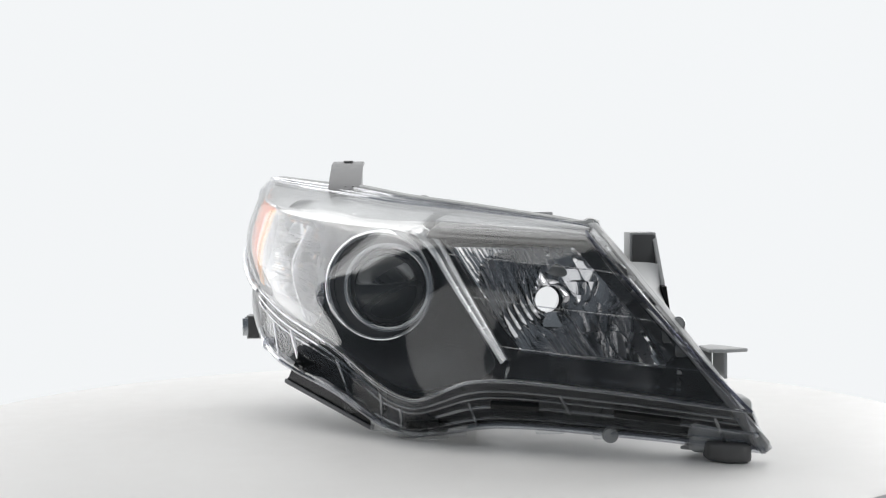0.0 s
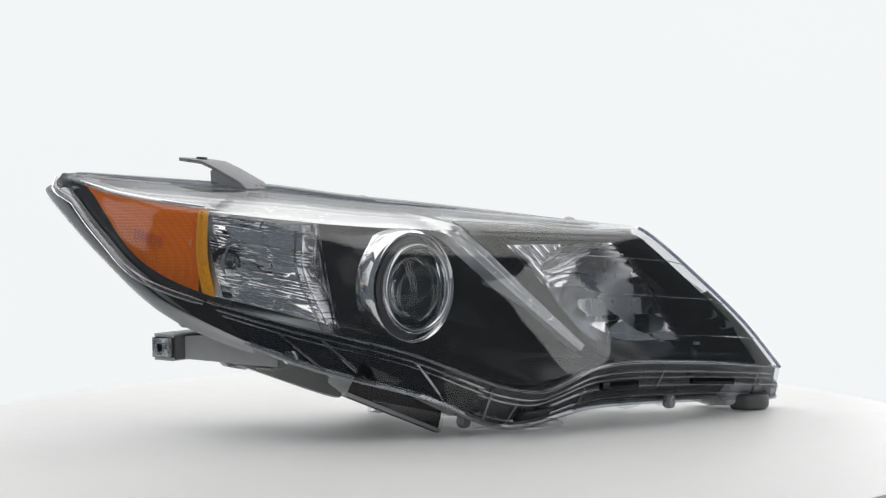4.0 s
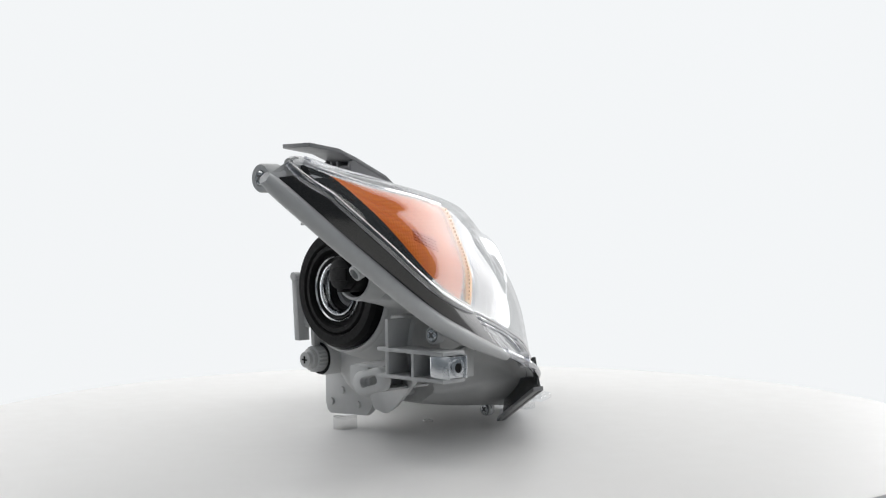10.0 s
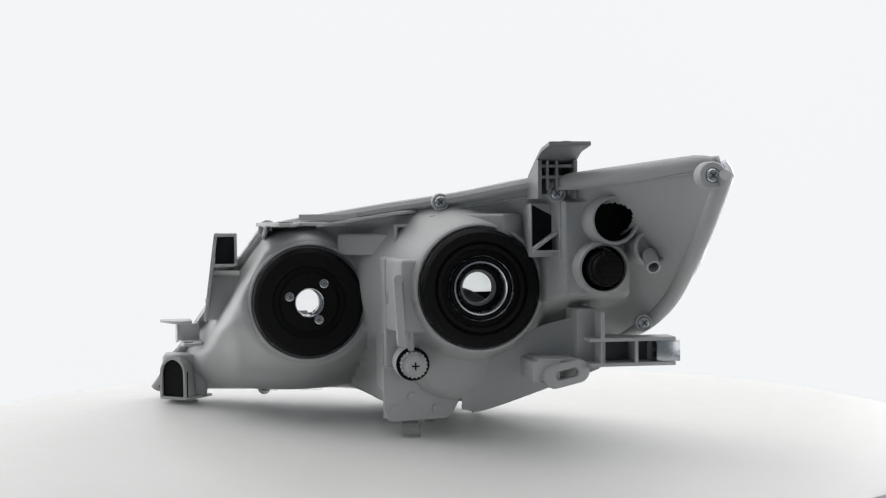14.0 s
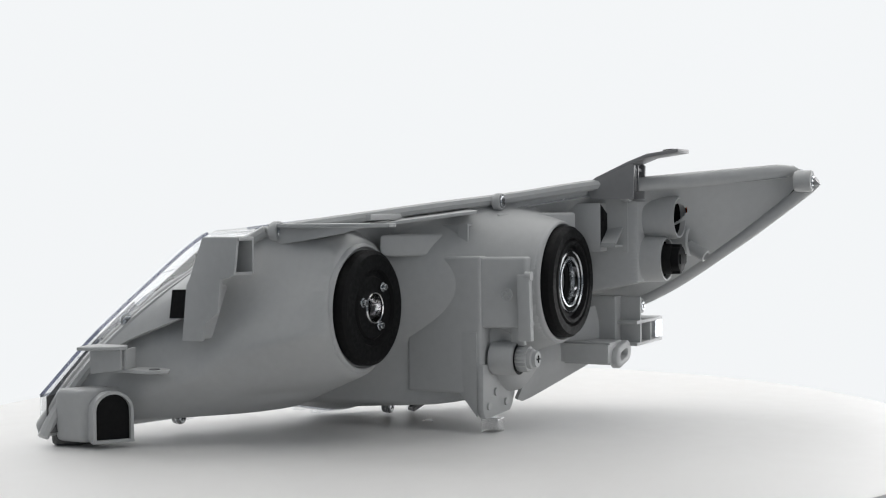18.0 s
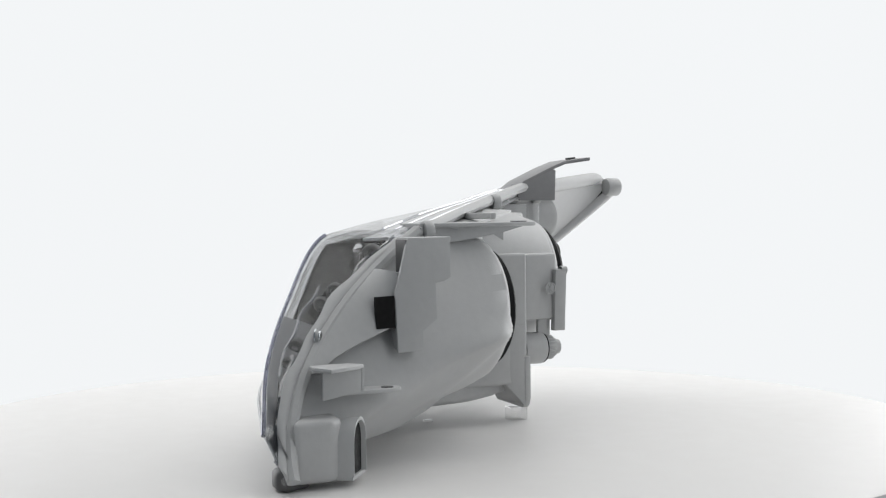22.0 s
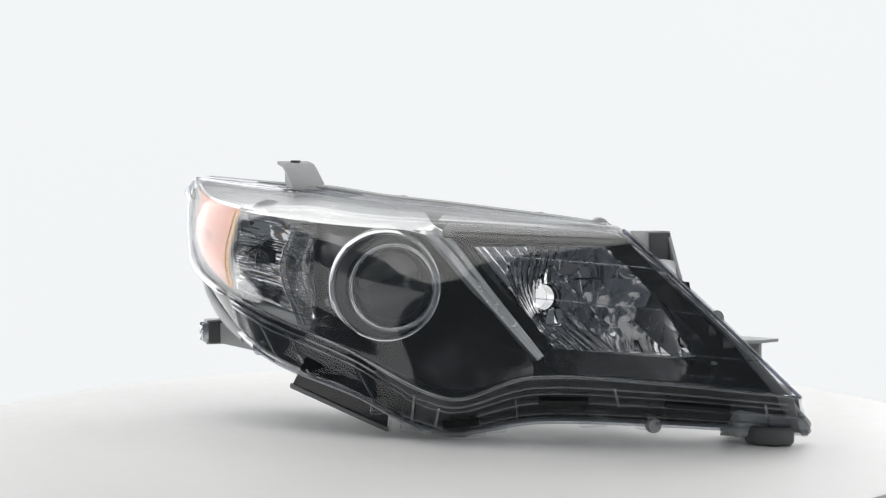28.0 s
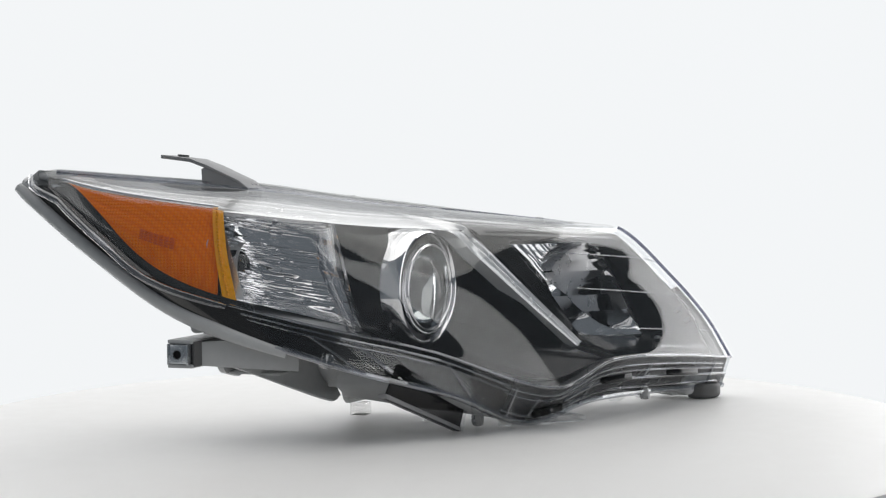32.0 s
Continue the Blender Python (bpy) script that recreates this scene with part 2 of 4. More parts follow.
def lens_raw(u, v):
    """The outer face of the lens: u from the outer tip to the inner corner, v from the top seam to the lower edge."""
    t, s, b = TOP(u), SHO(u), LOW(u)
    d = LOW(min(u + 0.16, 1)) - LOW(max(u - 0.16, 0))
    k = min(1.0, max(0.0, (u - 0.5) / 0.12))
    e = b * (1 - k) + low_even(u) * k if k else b
    nrm = np.array([d[1], -d[0], 0.0])
    nrm /= max(np.linalg.norm(nrm), 1e-9)
    if nrm[0] * 0.7 + nrm[1] * 0.7 > 0:
        nrm = -nrm
    fade = min(1, u * 2.2) * (1 - 0.25 * max(0, (u - 0.5) / 0.5))
    up = np.array([0, 0, 1.0])
    pts = [t, t * 0.5 + s * 0.5 + up * 0.004 * fade, s, s * 0.66 + e * 0.34 + nrm * 0.0125 * fade, s * 0.33 + e * 0.67 + nrm * 0.0135 * fade, b]
    return curve([0, 0.15, 0.3, 0.53, 0.77, 1.0], pts)(v)


GU, GV = 161, 61
GRID = np.array([[lens_raw(u, v) for v in span(0, 1, GV)] for u in span(0, 1, GU)])
pad = 40
long_grid = np.concatenate([2 * GRID[:1] - GRID[pad:0:-1], GRID, 2 * GRID[-1:] - GRID[-2:-pad - 2:-1]])
bell = np.exp(-0.5 * (np.arange(-pad, pad + 1) / 14.0) ** 2)
bell /= bell.sum()
EVEN = sum(b * long_grid[k:k + GU] for k, b in enumerate(bell))
for j, v in enumerate(span(0, 1, GV)):
    w = max(0.0, math.sin(math.pi * (v - 0.3) / 0.7)) ** 0.5 if v > 0.3 else 0.0
    for i, u in enumerate(span(0, 1, GU)):
        k = w * min(1.0, max(0.0, (u - 0.15) / 0.2))
        s = max(0.0, (u - 0.46) / 0.54)
        swell = 0.0057 * w * 6.75 * s * s * (1 - s)
        GRID[i, j] = GRID[i, j] * (1 - k) + EVEN[i, j] * k + swell * np.array([-0.5, -0.85, 0.0])


def lens_at(u, v):
    """The even outer face of the lens, read from its grid."""
    x, y = min(max(u, 0), 1) * (GU - 1), min(max(v, 0), 1) * (GV - 1)
    i, j = min(int(x), GU - 2), min(int(y), GV - 2)
    a, b = x - i, y - j
    return (GRID[i, j] * (1 - a) + GRID[i + 1, j] * a) * (1 - b) + (GRID[i, j + 1] * (1 - a) + GRID[i + 1, j + 1] * a) * b


def inner_at(u, v, deep):
    p = lens_at(u, v)
    k = min(1.0, max(0.0, (u - 0.05) / 0.40))
    d = np.array([0.93 - 0.58 * k, 0.35 + 0.58 * k, 0.0])
    return p + d / np.linalg.norm(d) * deep


def garnish_at(u, v):
    return lens_at(u, v) + np.array([0.0028, 0.0075, -0.0055 if v < 0.25 else -0.0055 + 0.035 * (v - 0.25)])


def wall_at(u, w):
    """The lower wall, from the lens's lower edge to the foot of the skirt."""
    return LOW(u) * (1 - w) + FOOT(u) * w


def right_at(v, w):
    """The inner end's wall, from the lens's edge back to the housing."""
    a = lens_at(1, 0.3 + 0.7 * v)
    b = TOP(1) * (1 - v) + FOOT(1) * v + np.array([0, -0.03 * 4 * v * (1 - v), 0])
    return a * (1 - w) + b * w


# ======== lens ========
m = Mesh()
m.shell([[lens_at(u, v) for v in span(0, 1, 40)] for u in span(0, 1, 110)], 0.0028)
lens = part("lens_cover", m, M_LENS, lamp, "clear polycarbonate lens cover", angle=60)
m = Mesh().shell([[wall_at(u, w) for w in span(0, 1, 8)] for u in span(0.33, 1, 80)], 0.0025)
part("skirt", m, M_SKIRT, lens, "clear skirt under the lens", angle=60)
m = Mesh().shell([[right_at(v, w) for w in span(0, 1, 8)] for v in span(0, 1, 30)], 0.0025)
part("end_wall", m, M_SKIRT, lens, angle=60)
part("edge_bead", Mesh().tube([lens_at(1, v) for v in span(0.28, 1, 30)], 0.0013), M_BLUE_EDGE, lens, "dark bluish edge of the lens")
part("edge_bead", Mesh().tube([LOW(u) for u in span(0.33, 1, 70)], 0.0011), M_EDGE, lens)

for v, r in ((0.012, 0.0014), (0.06, 0.0008), (0.10, 0.0012)):
    part("top_bead", Mesh().tube([lens_at(u, v) for u in span(0.02, 0.99, 90)], r, 6), M_EDGE, lens)
m = Mesh().shell([[wall_at(u, w) for w in span(0, 1, 8)] for u in span(0, 0.34, 40)], 0.003)
part("seal_band", m, M_SEAL, lamp, "black seal between lens and housing", angle=60)

tip = [TOP(0) + np.array([-0.001, 0.010, -0.004]), LOW(0) + np.array([-0.004, 0.008, -0.002])]
tip += [LOW(u) + np.array([-0.0015, 0.002, -0.001]) for u in span(0.03, 0.33, 24)]
at_tip = curve(span(0, 1, len(tip)), tip)
part("tip_edge", Mesh().tube([at_tip(k) for k in span(0, 1, 60)], [0.0018, 0.0024, 0.0028] + [0.0028] * 54 + [0.0026, 0.0022, 0.0018], 10), M_EDGE, lens, "thick clear edge round the lens's tip", angle=60)

# ======== housing ========
CAP1, CAP2 = (0.0926, 0.0963), (-0.0230, 0.1111)
SOCK_A, SOCK_B = (-0.0992, 0.1262), (-0.1049, 0.1591)


def smax(a, b, k=220.0):
    d = (a - b) * k
    return max(a, b) + (math.log1p(math.exp(-abs(d)))) / k


def plate_height(x, z, x0, x1, z0, z1, y, slope=6.0):
    d = max(x0 - x, x - x1, z0 - z, z - z1, 0.0)
    return y - slope * d


def housing_y(x, z, y0):
    r1, r2 = math.hypot(x - CAP1[0], z - CAP1[1]), math.hypot(x - CAP2[0], z - CAP2[1])
    s1, s2 = max(0, r1 - 0.046), max(0, r2 - 0.047)
    b1 = -0.004 - (0.006 - math.sqrt(max(0.0, 0.006 ** 2 - s1 ** 2)) if s1 < 0.0054 else 0.0034 + 2.3 * (s1 - 0.0054))
    b2 = 0.104 - (3.0 * s2 if s2 < 0.006 else 0.018 + 3.5 * (s2 - 0.006))
    y = smax(y0, b1)
    y = smax(y, b2)
    y = smax(y, plate_height(x, z, -0.06, 0.032, 0.024, 0.1270, 0.052))
    y = smax(y, plate_height(x, z, -0.055, 0.004, 0.10, 0.150, 0.056))
    y = smax(y, plate_height(x, z, -0.122, -0.0765, 0.108, 0.172, 0.147, 5.0))
    y = smax(y, plate_height(x, z, 0.150, 0.185, 0.060, 0.066, -0.108, 2.0))
    for hx, hz, sx, sz, h in ((0.158, 0.079, 0.014, 0.012, 0.020), (0.148, 0.055, 0.006, 0.022, 0.007), (0.126, 0.150, 0.009, 0.006, 0.010), (0.152, 0.112, 0.007, 0.018, 0.007), (0.176, 0.048, 0.010, 0.010, 0.008), (0.120, 0.035, 0.020, 0.005, -0.006)):
        y += h * math.exp(-((x - hx) / sx) ** 2 - ((z - hz) / sz) ** 2)
    return y


NU, NW = 210, 120
rows, hole = [], set()
for i, u in enumerate(span(0, 1, NU)):
    row = []
    a, b = TOP(u), FOOT(u)
    for j, w in enumerate(span(0, 1, NW)):
        p = a * (1 - w) + b * w
        if u > 0.8:
            p[1] -= 0.03 * 4 * w * (1 - w) * (u - 0.8) / 0.2
        edge = min(1, w / 0.06, (1 - w) / 0.05, (1 - u) / 0.03, u / 0.03)
        y = housing_y(p[0], p[2], p[1] + 0.010)
        p[1] = p[1] + 0.004 + (y - p[1] - 0.004) * (edge * edge * (3 - 2 * edge))
        row.append(tuple(p))
        for c, r in ((CAP1, 0.036), (CAP2, 0.036), (SOCK_A, 0.0140), (SOCK_B, 0.0122)):
            if math.hypot(p[0] - c[0], p[2] - c[1]) < r:
                hole.add((i, j))
    rows.append(row)
housing = part("housing", Mesh().grid(rows, keep=lambda i, j: (i, j) not in hole), M_GREY, lamp, "grey moulded plastic rear housing", angle=50)

# channel in which the lens is glued
loop = [TOP(u) for u in span(0.30, 1, 50)]
m = Mesh().tube([V(p) + V((0.002, 0.004, -0.001)) for p in loop], 0.0042, 8)
part("rim_channel", m, M_GREY, housing)
m = Mesh().tube([V(TOP(u)) + V((0.003, 0.006, -0.004)) for u in span(0, 0.31, 30)], [0.003, 0.0045, 0.0055] + [0.0062] * 22 + [0.0058, 0.0054, 0.005, 0.0046, 0.0042], 10)
part("rim_channel", m, M_GREY, housing)
m = Mesh().tube([V(right_at(v, 1.0)) + V((0.002, 0.004, 0)) for v in span(0, 1, 30)], 0.0042, 8)
part("rim_channel", m, M_GREY, housing)
m = Mesh().tube([V(FOOT(u)) + V((0.0, 0.004, 0)) for u in span(0, 0.35, 30)], [0.0040, 0.0052] + [0.0055] * 22 + [0.0052, 0.0048, 0.0044, 0.004, 0.0036, 0.0032], 10)
part("rim_channel", m, M_GREY, housing)


rows = []
for v in span(0.04, 1.0, 40):
    w0 = 0.90 - 0.22 * v + 0.05 * math.sin(v * 16) + 0.03 * math.sin(v * 37)
    rows.append([right_at(v, w0 + (1.0 - w0) * k) + np.array([0.0012 + 0.002 * math.sin(math.pi * k), 0.0, 0]) for k in span(0, 1, 8)])
part("end_flange", Mesh().shell(rows, 0.002), M_GREY, housing, angle=50)


def hump(centre, radii):
    """A rounded swelling of the housing."""
    rows = []
    for i in range(1, 16):
        a = math.pi * i / 16
        rows.append([(centre[0] + radii[0] * math.sin(a) * math.cos(k * math.pi / 12), centre[1] + radii[1] * math.cos(a), centre[2] + radii[2] * math.sin(a) * math.sin(k * math.pi / 12)) for k in range(24)])
    return part("housing_hump", Mesh().grid(rows, closed=True), M_GREY, housing, angle=60)


hump((0.1040, -0.0360, 0.1330), (0.0230, 0.0300, 0.0180))


def cap(c, y, flat):
    cx, cz = c
    prof = [(0.0105, -0.012), (0.0105, 0.002), (0.022, 0.002), (0.0235, 0.0005), (0.027, 0.0005), (0.0285, 0.003), (0.039, 0.003), (0.042, 0.0005), (0.0425, -0.006), (0.040, -0.010)]
    if not flat:
        prof = [(0.019, -0.012), (0.0195, -0.001), (0.0215, 0.0005), (0.023, -0.001), (0.027, -0.001), (0.0285, 0.003), (0.031, 0.003), (0.0325, 0.001), (0.034, 0.003), (0.040, 0.003), (0.0425, 0.0), (0.043, -0.007), (0.040, -0.011)]
    return part("dust_cap", Mesh().lathe((cx, y, cz), (0, 1, 0), prof, 64), M_RUBBER, lamp, "round black rubber cap round a bulb opening", angle=35)


cap1 = cap(CAP1, 0.004, True)
cap2 = cap(CAP2, 0.112, False)
for c, y in ((CAP1, -0.0030), (CAP2, 0.1050)):
    part("cap_collar", Mesh().lathe((c[0], y, c[1]), (0, 1, 0), [(0.0425, -0.008), (0.0434, 0.0), (0.0446, 0.0016), (0.0460, 0.0014), (0.0472, -0.001), (0.0480, -0.012)], 72), M_GREY, housing, angle=60)
part("bulb_ring", Mesh().lathe((CAP1[0], 0.0, CAP1[1]), (0, 1, 0), [(0.0106, 0.0072), (0.0112, 0.0076), (0.0118, 0.0066), (0.0118, 0.004)], 40), M_SATIN, cap1, "bright ring round the bulb opening")
part("bulb_sleeve", Mesh().lathe((CAP1[0], 0.0, CAP1[1]), (0, 1, 0), [(0.0104, 0.006), (0.0104, -0.010)], 40), M_SATIN, cap1)
part("retainer_ring", Mesh().lathe((CAP2[0], 0.112, CAP2[1]), (0, 1, 0), [(0.0165, -0.010), (0.0168, -0.002), (0.0182, 0.0006), (0.0192, 0.0004), (0.0195, -0.004)], 48), M_STEEL, cap2, "thin metal ring in the opening")
part("retainer_ring", Mesh().lathe((CAP2[0], 0.112, CAP2[1]), (0, 1, 0), [(0.0226, 0.0004), (0.0233, 0.0014), (0.0240, 0.0004)], 48), M_STEEL, cap2)


def screw(pos, parent, r=0.0042, axis=(0, 1, 0), boss=0.0, label="", deep=0.014):
    """A cross-head screw, with the moulded boss that it sits in."""
    p, w = V(pos), V(axis).normalized()
    if boss:
        part("screw_boss", Mesh().lathe(p, w, [(0, -deep), (boss * 0.9, -deep), (boss, 0.002 - deep), (boss, -0.0015), (boss * 0.93, -0.0005), (r * 1.15, -0.0005), (r * 1.1, -0.003), (0, -0.003)], 24), M_GREY, parent)
    s = part("screw", Mesh().lathe(p - w * 0.004, w, [(r * 1.35, 0.001), (r * 1.35, 0.0018), (r, 0.002), (r, 0.0038), (r * 0.85, 0.0045), (0, 0.0046)], 20), M_STEEL, parent, label)
    u = w.orthogonal().normalized()
    v = w.cross(u)
    m = Mesh()
    for a, b in ((u, v), (v, u)):
        q = p + w * 0.0002
        m.slab([q - a * r * 0.6 - b * r * 0.14, q + a * r * 0.6 - b * r * 0.14, q + a * r * 0.6 + b * r * 0.14, q - a * r * 0.6 + b * r * 0.14], w * 0.0006)
    part("cross_slot", m, M_DARKGREY, s)
    return s


for p in ((0.0812, 0.0095, 0.1109), (0.1077, 0.0085, 0.1010), (0.0853, 0.0090, 0.0830)):
    screw(p, cap1, 0.0026)
for p, b in (((-0.1390, 0.2700, 0.1868), 0.0085), ((-0.0017, 0.0660, 0.1728), 0.0066), ((0.1223, -0.0540, 0.1525), 0.0076), ((-0.1373, 0.1300, 0.0855), 0.0062),
             ((-0.0714, 0.1440, 0.1780), 0.0065), ((0.1246, -0.1440, 0.0120), 0.0055), ((-0.0195, -0.0440, 0.0070), 0.0055)):
    screw(p, lamp, 0.0042, boss=b, deep=0.007 if p[1] < 0.2 else 0.014)
screw((0.1715, -0.1560, 0.0885), lamp, 0.0038, (0.6, 0.8, 0), 0.0044, deep=0.0035)
mk = part("moulded_badge", Mesh().lathe((0.0408, 0.0885, 0.1045), (1, 0, 0), [(0.0046, 0), (0.0046, 0.0009), (0.0038, 0.0010), (0.0036, 0.0003), (0, 0.0003)], 28), M_GREY, lamp, "small round moulded badge")
for a in (35, 80, 125):
    d = V((0, math.cos(radians(a)), math.sin(radians(a)))) * 0.0033
    part("badge_bar", Mesh().tube([V((0.0412, 0.0885, 0.1045)) - d, V((0.0412, 0.0885, 0.1045)) + d], 0.0005, 5), M_GREY, mk)


# ---- bulb sockets ----
def socket(c, y, r, plug):
    cx, cz = c
    s = part("bulb_socket", Mesh().lathe((cx, y, cz), (0, 1, 0), [(r * 1.2, -0.06), (r * 1.16, -0.004), (r * 1.10, 0), (r, 0), (r * 0.97, -0.003), (r * 0.97, -0.02)], 36), M_GREY, lamp, "grey socket collar behind the turn signal")
    cup = Mesh().lathe((cx, y, cz), (0, 1, 0), [(r * 0.965, -0.004), (r * 0.94, -0.019), (0, -0.019)], 32)
    part("socket_cup", cup, M_RUBBER, s, "black inside of the socket")
    if plug:
        part("plug", Mesh().lathe((cx, y, cz), (0, 1, 0), [(0.0125, -0.016), (0.0122, 0.004), (0.0110, 0.0055), (0.0102, 0.0056), (0.0100, 0.0120), (0.0085, 0.0125), (0, 0.0125)], 28), M_RUBBER, s, "black plug in the socket")
        part("plug_wing", Mesh().box((cx - 0.0030, y - 0.004, cz - 0.0118), (cx + 0.0030, y + 0.0115, cz + 0.0118)), M_RUBBER, s, bevel=0.0008)
        part("plug_pin", Mesh().box((cx - 0.008, y + 0.011, cz - 0.004), (cx + 0.007, y + 0.0135, cz + 0.004)), M_RUBBER, s, bevel=0.0006)


socket(SOCK_A, 0.1640, 0.0158, True)
socket(SOCK_B, 0.1725, 0.0148, False)
m = Mesh().lathe((-0.1300, 0.1650, 0.1400), (0, 1, 0), [(0.013, -0.05), (0.0125, 0.008), (0.0112, 0.0095), (0.0105, 0.0095), (0.010, 0.004), (0.0, 0.004)], 28)
s3 = part("vent_socket", m, M_GREY, lamp, "grey vent socket with a short tube")
m = Mesh().lathe((-0.1285, 0.172, 0.1355), (0.10, 0.85, -0.45), [(0.0052, 0), (0.0050, 0.017), (0.0036, 0.0175), (0.0034, 0.004), (0, 0.004)], 20)
part("vent_tube", m, M_GREY, s3)

# ---- brackets of the housing ----
prof_top = [(.1870, .2118), (.1620, .2085), (.1470, .2030), (.1200, .1910), (.1120, .1850)]
under = [(y, z - 0.0030) for y, z in prof_top]
br = part("top_bracket", Mesh().prism(prof_top + under[::-1], "x", -0.0845, -0.0560), M_MID, lamp, "grey mounting bracket on top of the housing", bevel=0.0008)
side = [(.1470, .2025), (.1200, .1905), (.1120, .1840), (.1160, .1740), (.1510, .1740), (.1520, .2000)]
part("bracket_web", Mesh().prism(side, "x", -0.0590, -0.0562), M_MID, br, bevel=0.0006)
part("bracket_web", Mesh().prism(side, "x", -0.0840, -0.0812), M_MID, br, bevel=0.0006)
for z in (0.1965, 0.1890):
    part("bracket_rib", Mesh().box((-0.0815, 0.135, z - 0.001), (-0.0585, 0.150, z + 0.001)), M_MID, br)
for x in (-0.0705, -0.0640):
    part("bracket_rib", Mesh().prism([(.1510, .2005), (.1440, .1990), (.1150, .1880), (.1150, .1800), (.1510, .1800)], "x", x, x + 0.0018), M_MID, br)
# dark disc on the uncut bracket, for the shade in its bolt hole
part("bolt_hole_shade", Mesh().lathe((-0.0700, 0.1755, 0.2085), (0, -0.10, 1), [(0.0045, 0.0), (0.0045, 0.0034), (0.0, 0.0034)], 20), M_DARKGREY, br)
bay = part("bracket_bay", Mesh().box((-0.0740, 0.085, 0.133), (-0.0570, 0.1235, 0.171)), M_GREY, lamp, "ribbed recess under the bracket", bevel=0.001)
# black sheet on the solid box, painting in the recess's shade
part("bay_shade", Mesh().prism([(-.0730, .1370), (-.0580, .1370), (-.0580, .1700), (-.0730, .1620)], "y", 0.1232, 0.1239), M_RUBBER, bay, "black sheet standing in for the shade in the recess")
part("bay_rib", Mesh().slab([(-0.0740, 0.124, 0.1500), (-0.0740, 0.124, 0.1520), (-0.0575, 0.124, 0.1400), (-0.0575, 0.124, 0.1380)], (0, 0.012, 0)), M_GREY, bay)
part("bay_rib", Mesh().box((-0.0745, 0.123, 0.1365), (-0.0565, 0.136, 0.1382)), M_GREY, bay)
part("bay_rib", Mesh().box((-0.0765, 0.110, 0.132), (-0.0742, 0.140, 0.172)), M_GREY, bay, bevel=0.0005)

# inner upright bracket: a stepped plate with a box head
def bracket_x(z):
    return 0.1655 + (0.1494 - z) * 0.13


plate = [(-.0921, .1494), (-.0617, .1494), (-.0626, .1228), (-.0675, .1206), (-.0740, .1194), (-.0744, .0960), (-.0790, .0930), (-.0850, .0885), (-.0862, .0760), (-.1040, .0756), (-.1036, .1150), (-.1016, .1190)]
pb = part("side_bracket", Mesh().slab([(bracket_x(z), y, z) for y, z in plate], (-0.0030, 0, 0)), M_GREY, lamp, "grey stepped bracket beside the lens", bevel=0.0008)
part("bracket_head", Mesh().box((0.1480, -0.0920, 0.1466), (0.1650, -0.0605, 0.1494)), M_GREY, pb, bevel=0.0008)
part("bracket_head", Mesh().box((0.1470, -0.0920, 0.1230), (0.1492, -0.0605, 0.1494)), M_GREY, pb, bevel=0.0006)
# darker grey on this wall puts in the shade inside the box head
part("bracket_head", Mesh().box((0.1485, -0.0935, 0.1235), (0.1650, -0.0900, 0.1480)), M_DARKGREY, pb, bevel=0.0006)
part("bracket_head", Mesh().slab([(0.1490, -0.0610, 0.1225), (0.1660, -0.0630, 0.1225), (0.1680, -0.0920, 0.1205), (0.1490, -0.0920, 0.1205)], (0, 0, 0.0022)), M_GREY, pb, bevel=0.0005)
part("bracket_post", Mesh().slab([(bracket_x(z) - 0.002, y, z) for y, z in ((-.0870, .0770), (-.1030, .0766), (-.1030, .1150), (-.1000, .1180), (-.0880, .1140))], (-0.0240, 0.002, 0)), M_GREY, pb, bevel=0.0025, segments=3)
rows = []
for v in span(0.18, 0.60, 24):
    a = right_at(v, 1.0) + np.array([0.003, 0.004, 0])
    b = np.array([bracket_x(a[2]) - 0.0040, -0.0980, a[2]])
    rows.append([a * (1 - k) + b * k + np.array([0.0005, 0, 0]) * math.sin(math.pi * k) for k in span(0, 1.0 if v < 0.40 else 1.0 - 0.85 * math.sin(math.pi / 2 * (v - 0.40) / 0.20), 12)])
part("end_cheek", Mesh().shell(rows, 0.0025), M_GREY, pb, angle=60)
# no hollow is cut here: a black slab gives the shade of one
part("recess", Mesh().slab([(bracket_x(z) - 0.0014, y, z) for y, z in ((-.1176, .0912), (-.1042, .0915), (-.1036, .1120), (-.1168, .1116))], (-0.003, 0, 0)), M_RUBBER, pb, "black slab standing in for the shaded recess beside the bracket")

tab = [(.1000, -.0680), (.1240, -.0640), (.1320, -.0350), (.1190, .0260), (.1155, .0325), (.1080, .0340), (.1030, .0290), (.1040, .0020), (.0980, -.0120), (.0640, .0040), (.0640, -.0080)]
tb = part("top_tab", Mesh().prism(tab, "z", 0.1552, 0.1580), M_GREY, lamp, "thin grey tab with a hole", bevel=0.0006)
# the tab is solid: a dark disc paints its hole's shade
part("tab_hole_shade", Mesh().lathe((0.1108, 0.0210, 0.1578), (0, 0, 1), [(0.0062, 0.0), (0.0058, 0.0009), (0.0040, 0.0009), (0.0036, 0.0006), (0.0, 0.0006)], 24), M_DARKGREY, tb)
part("tab_web", Mesh().slab([(0.1240, -0.0640, 0.1555), (0.1295, -0.0300, 0.1555), (0.1265, 0.0180, 0.1555), (0.1270, 0.0000, 0.1510), (0.1285, -0.0300, 0.1460), (0.1240, -0.0640, 0.1420)], (-0.0024, 0, 0)), M_GREY, tb, bevel=0.0006)
part("tab_rib", Mesh().box((0.030, 0.004, 0.1600), (0.1000, 0.0085, 0.1645)), M_GREY, tb, bevel=0.0006)
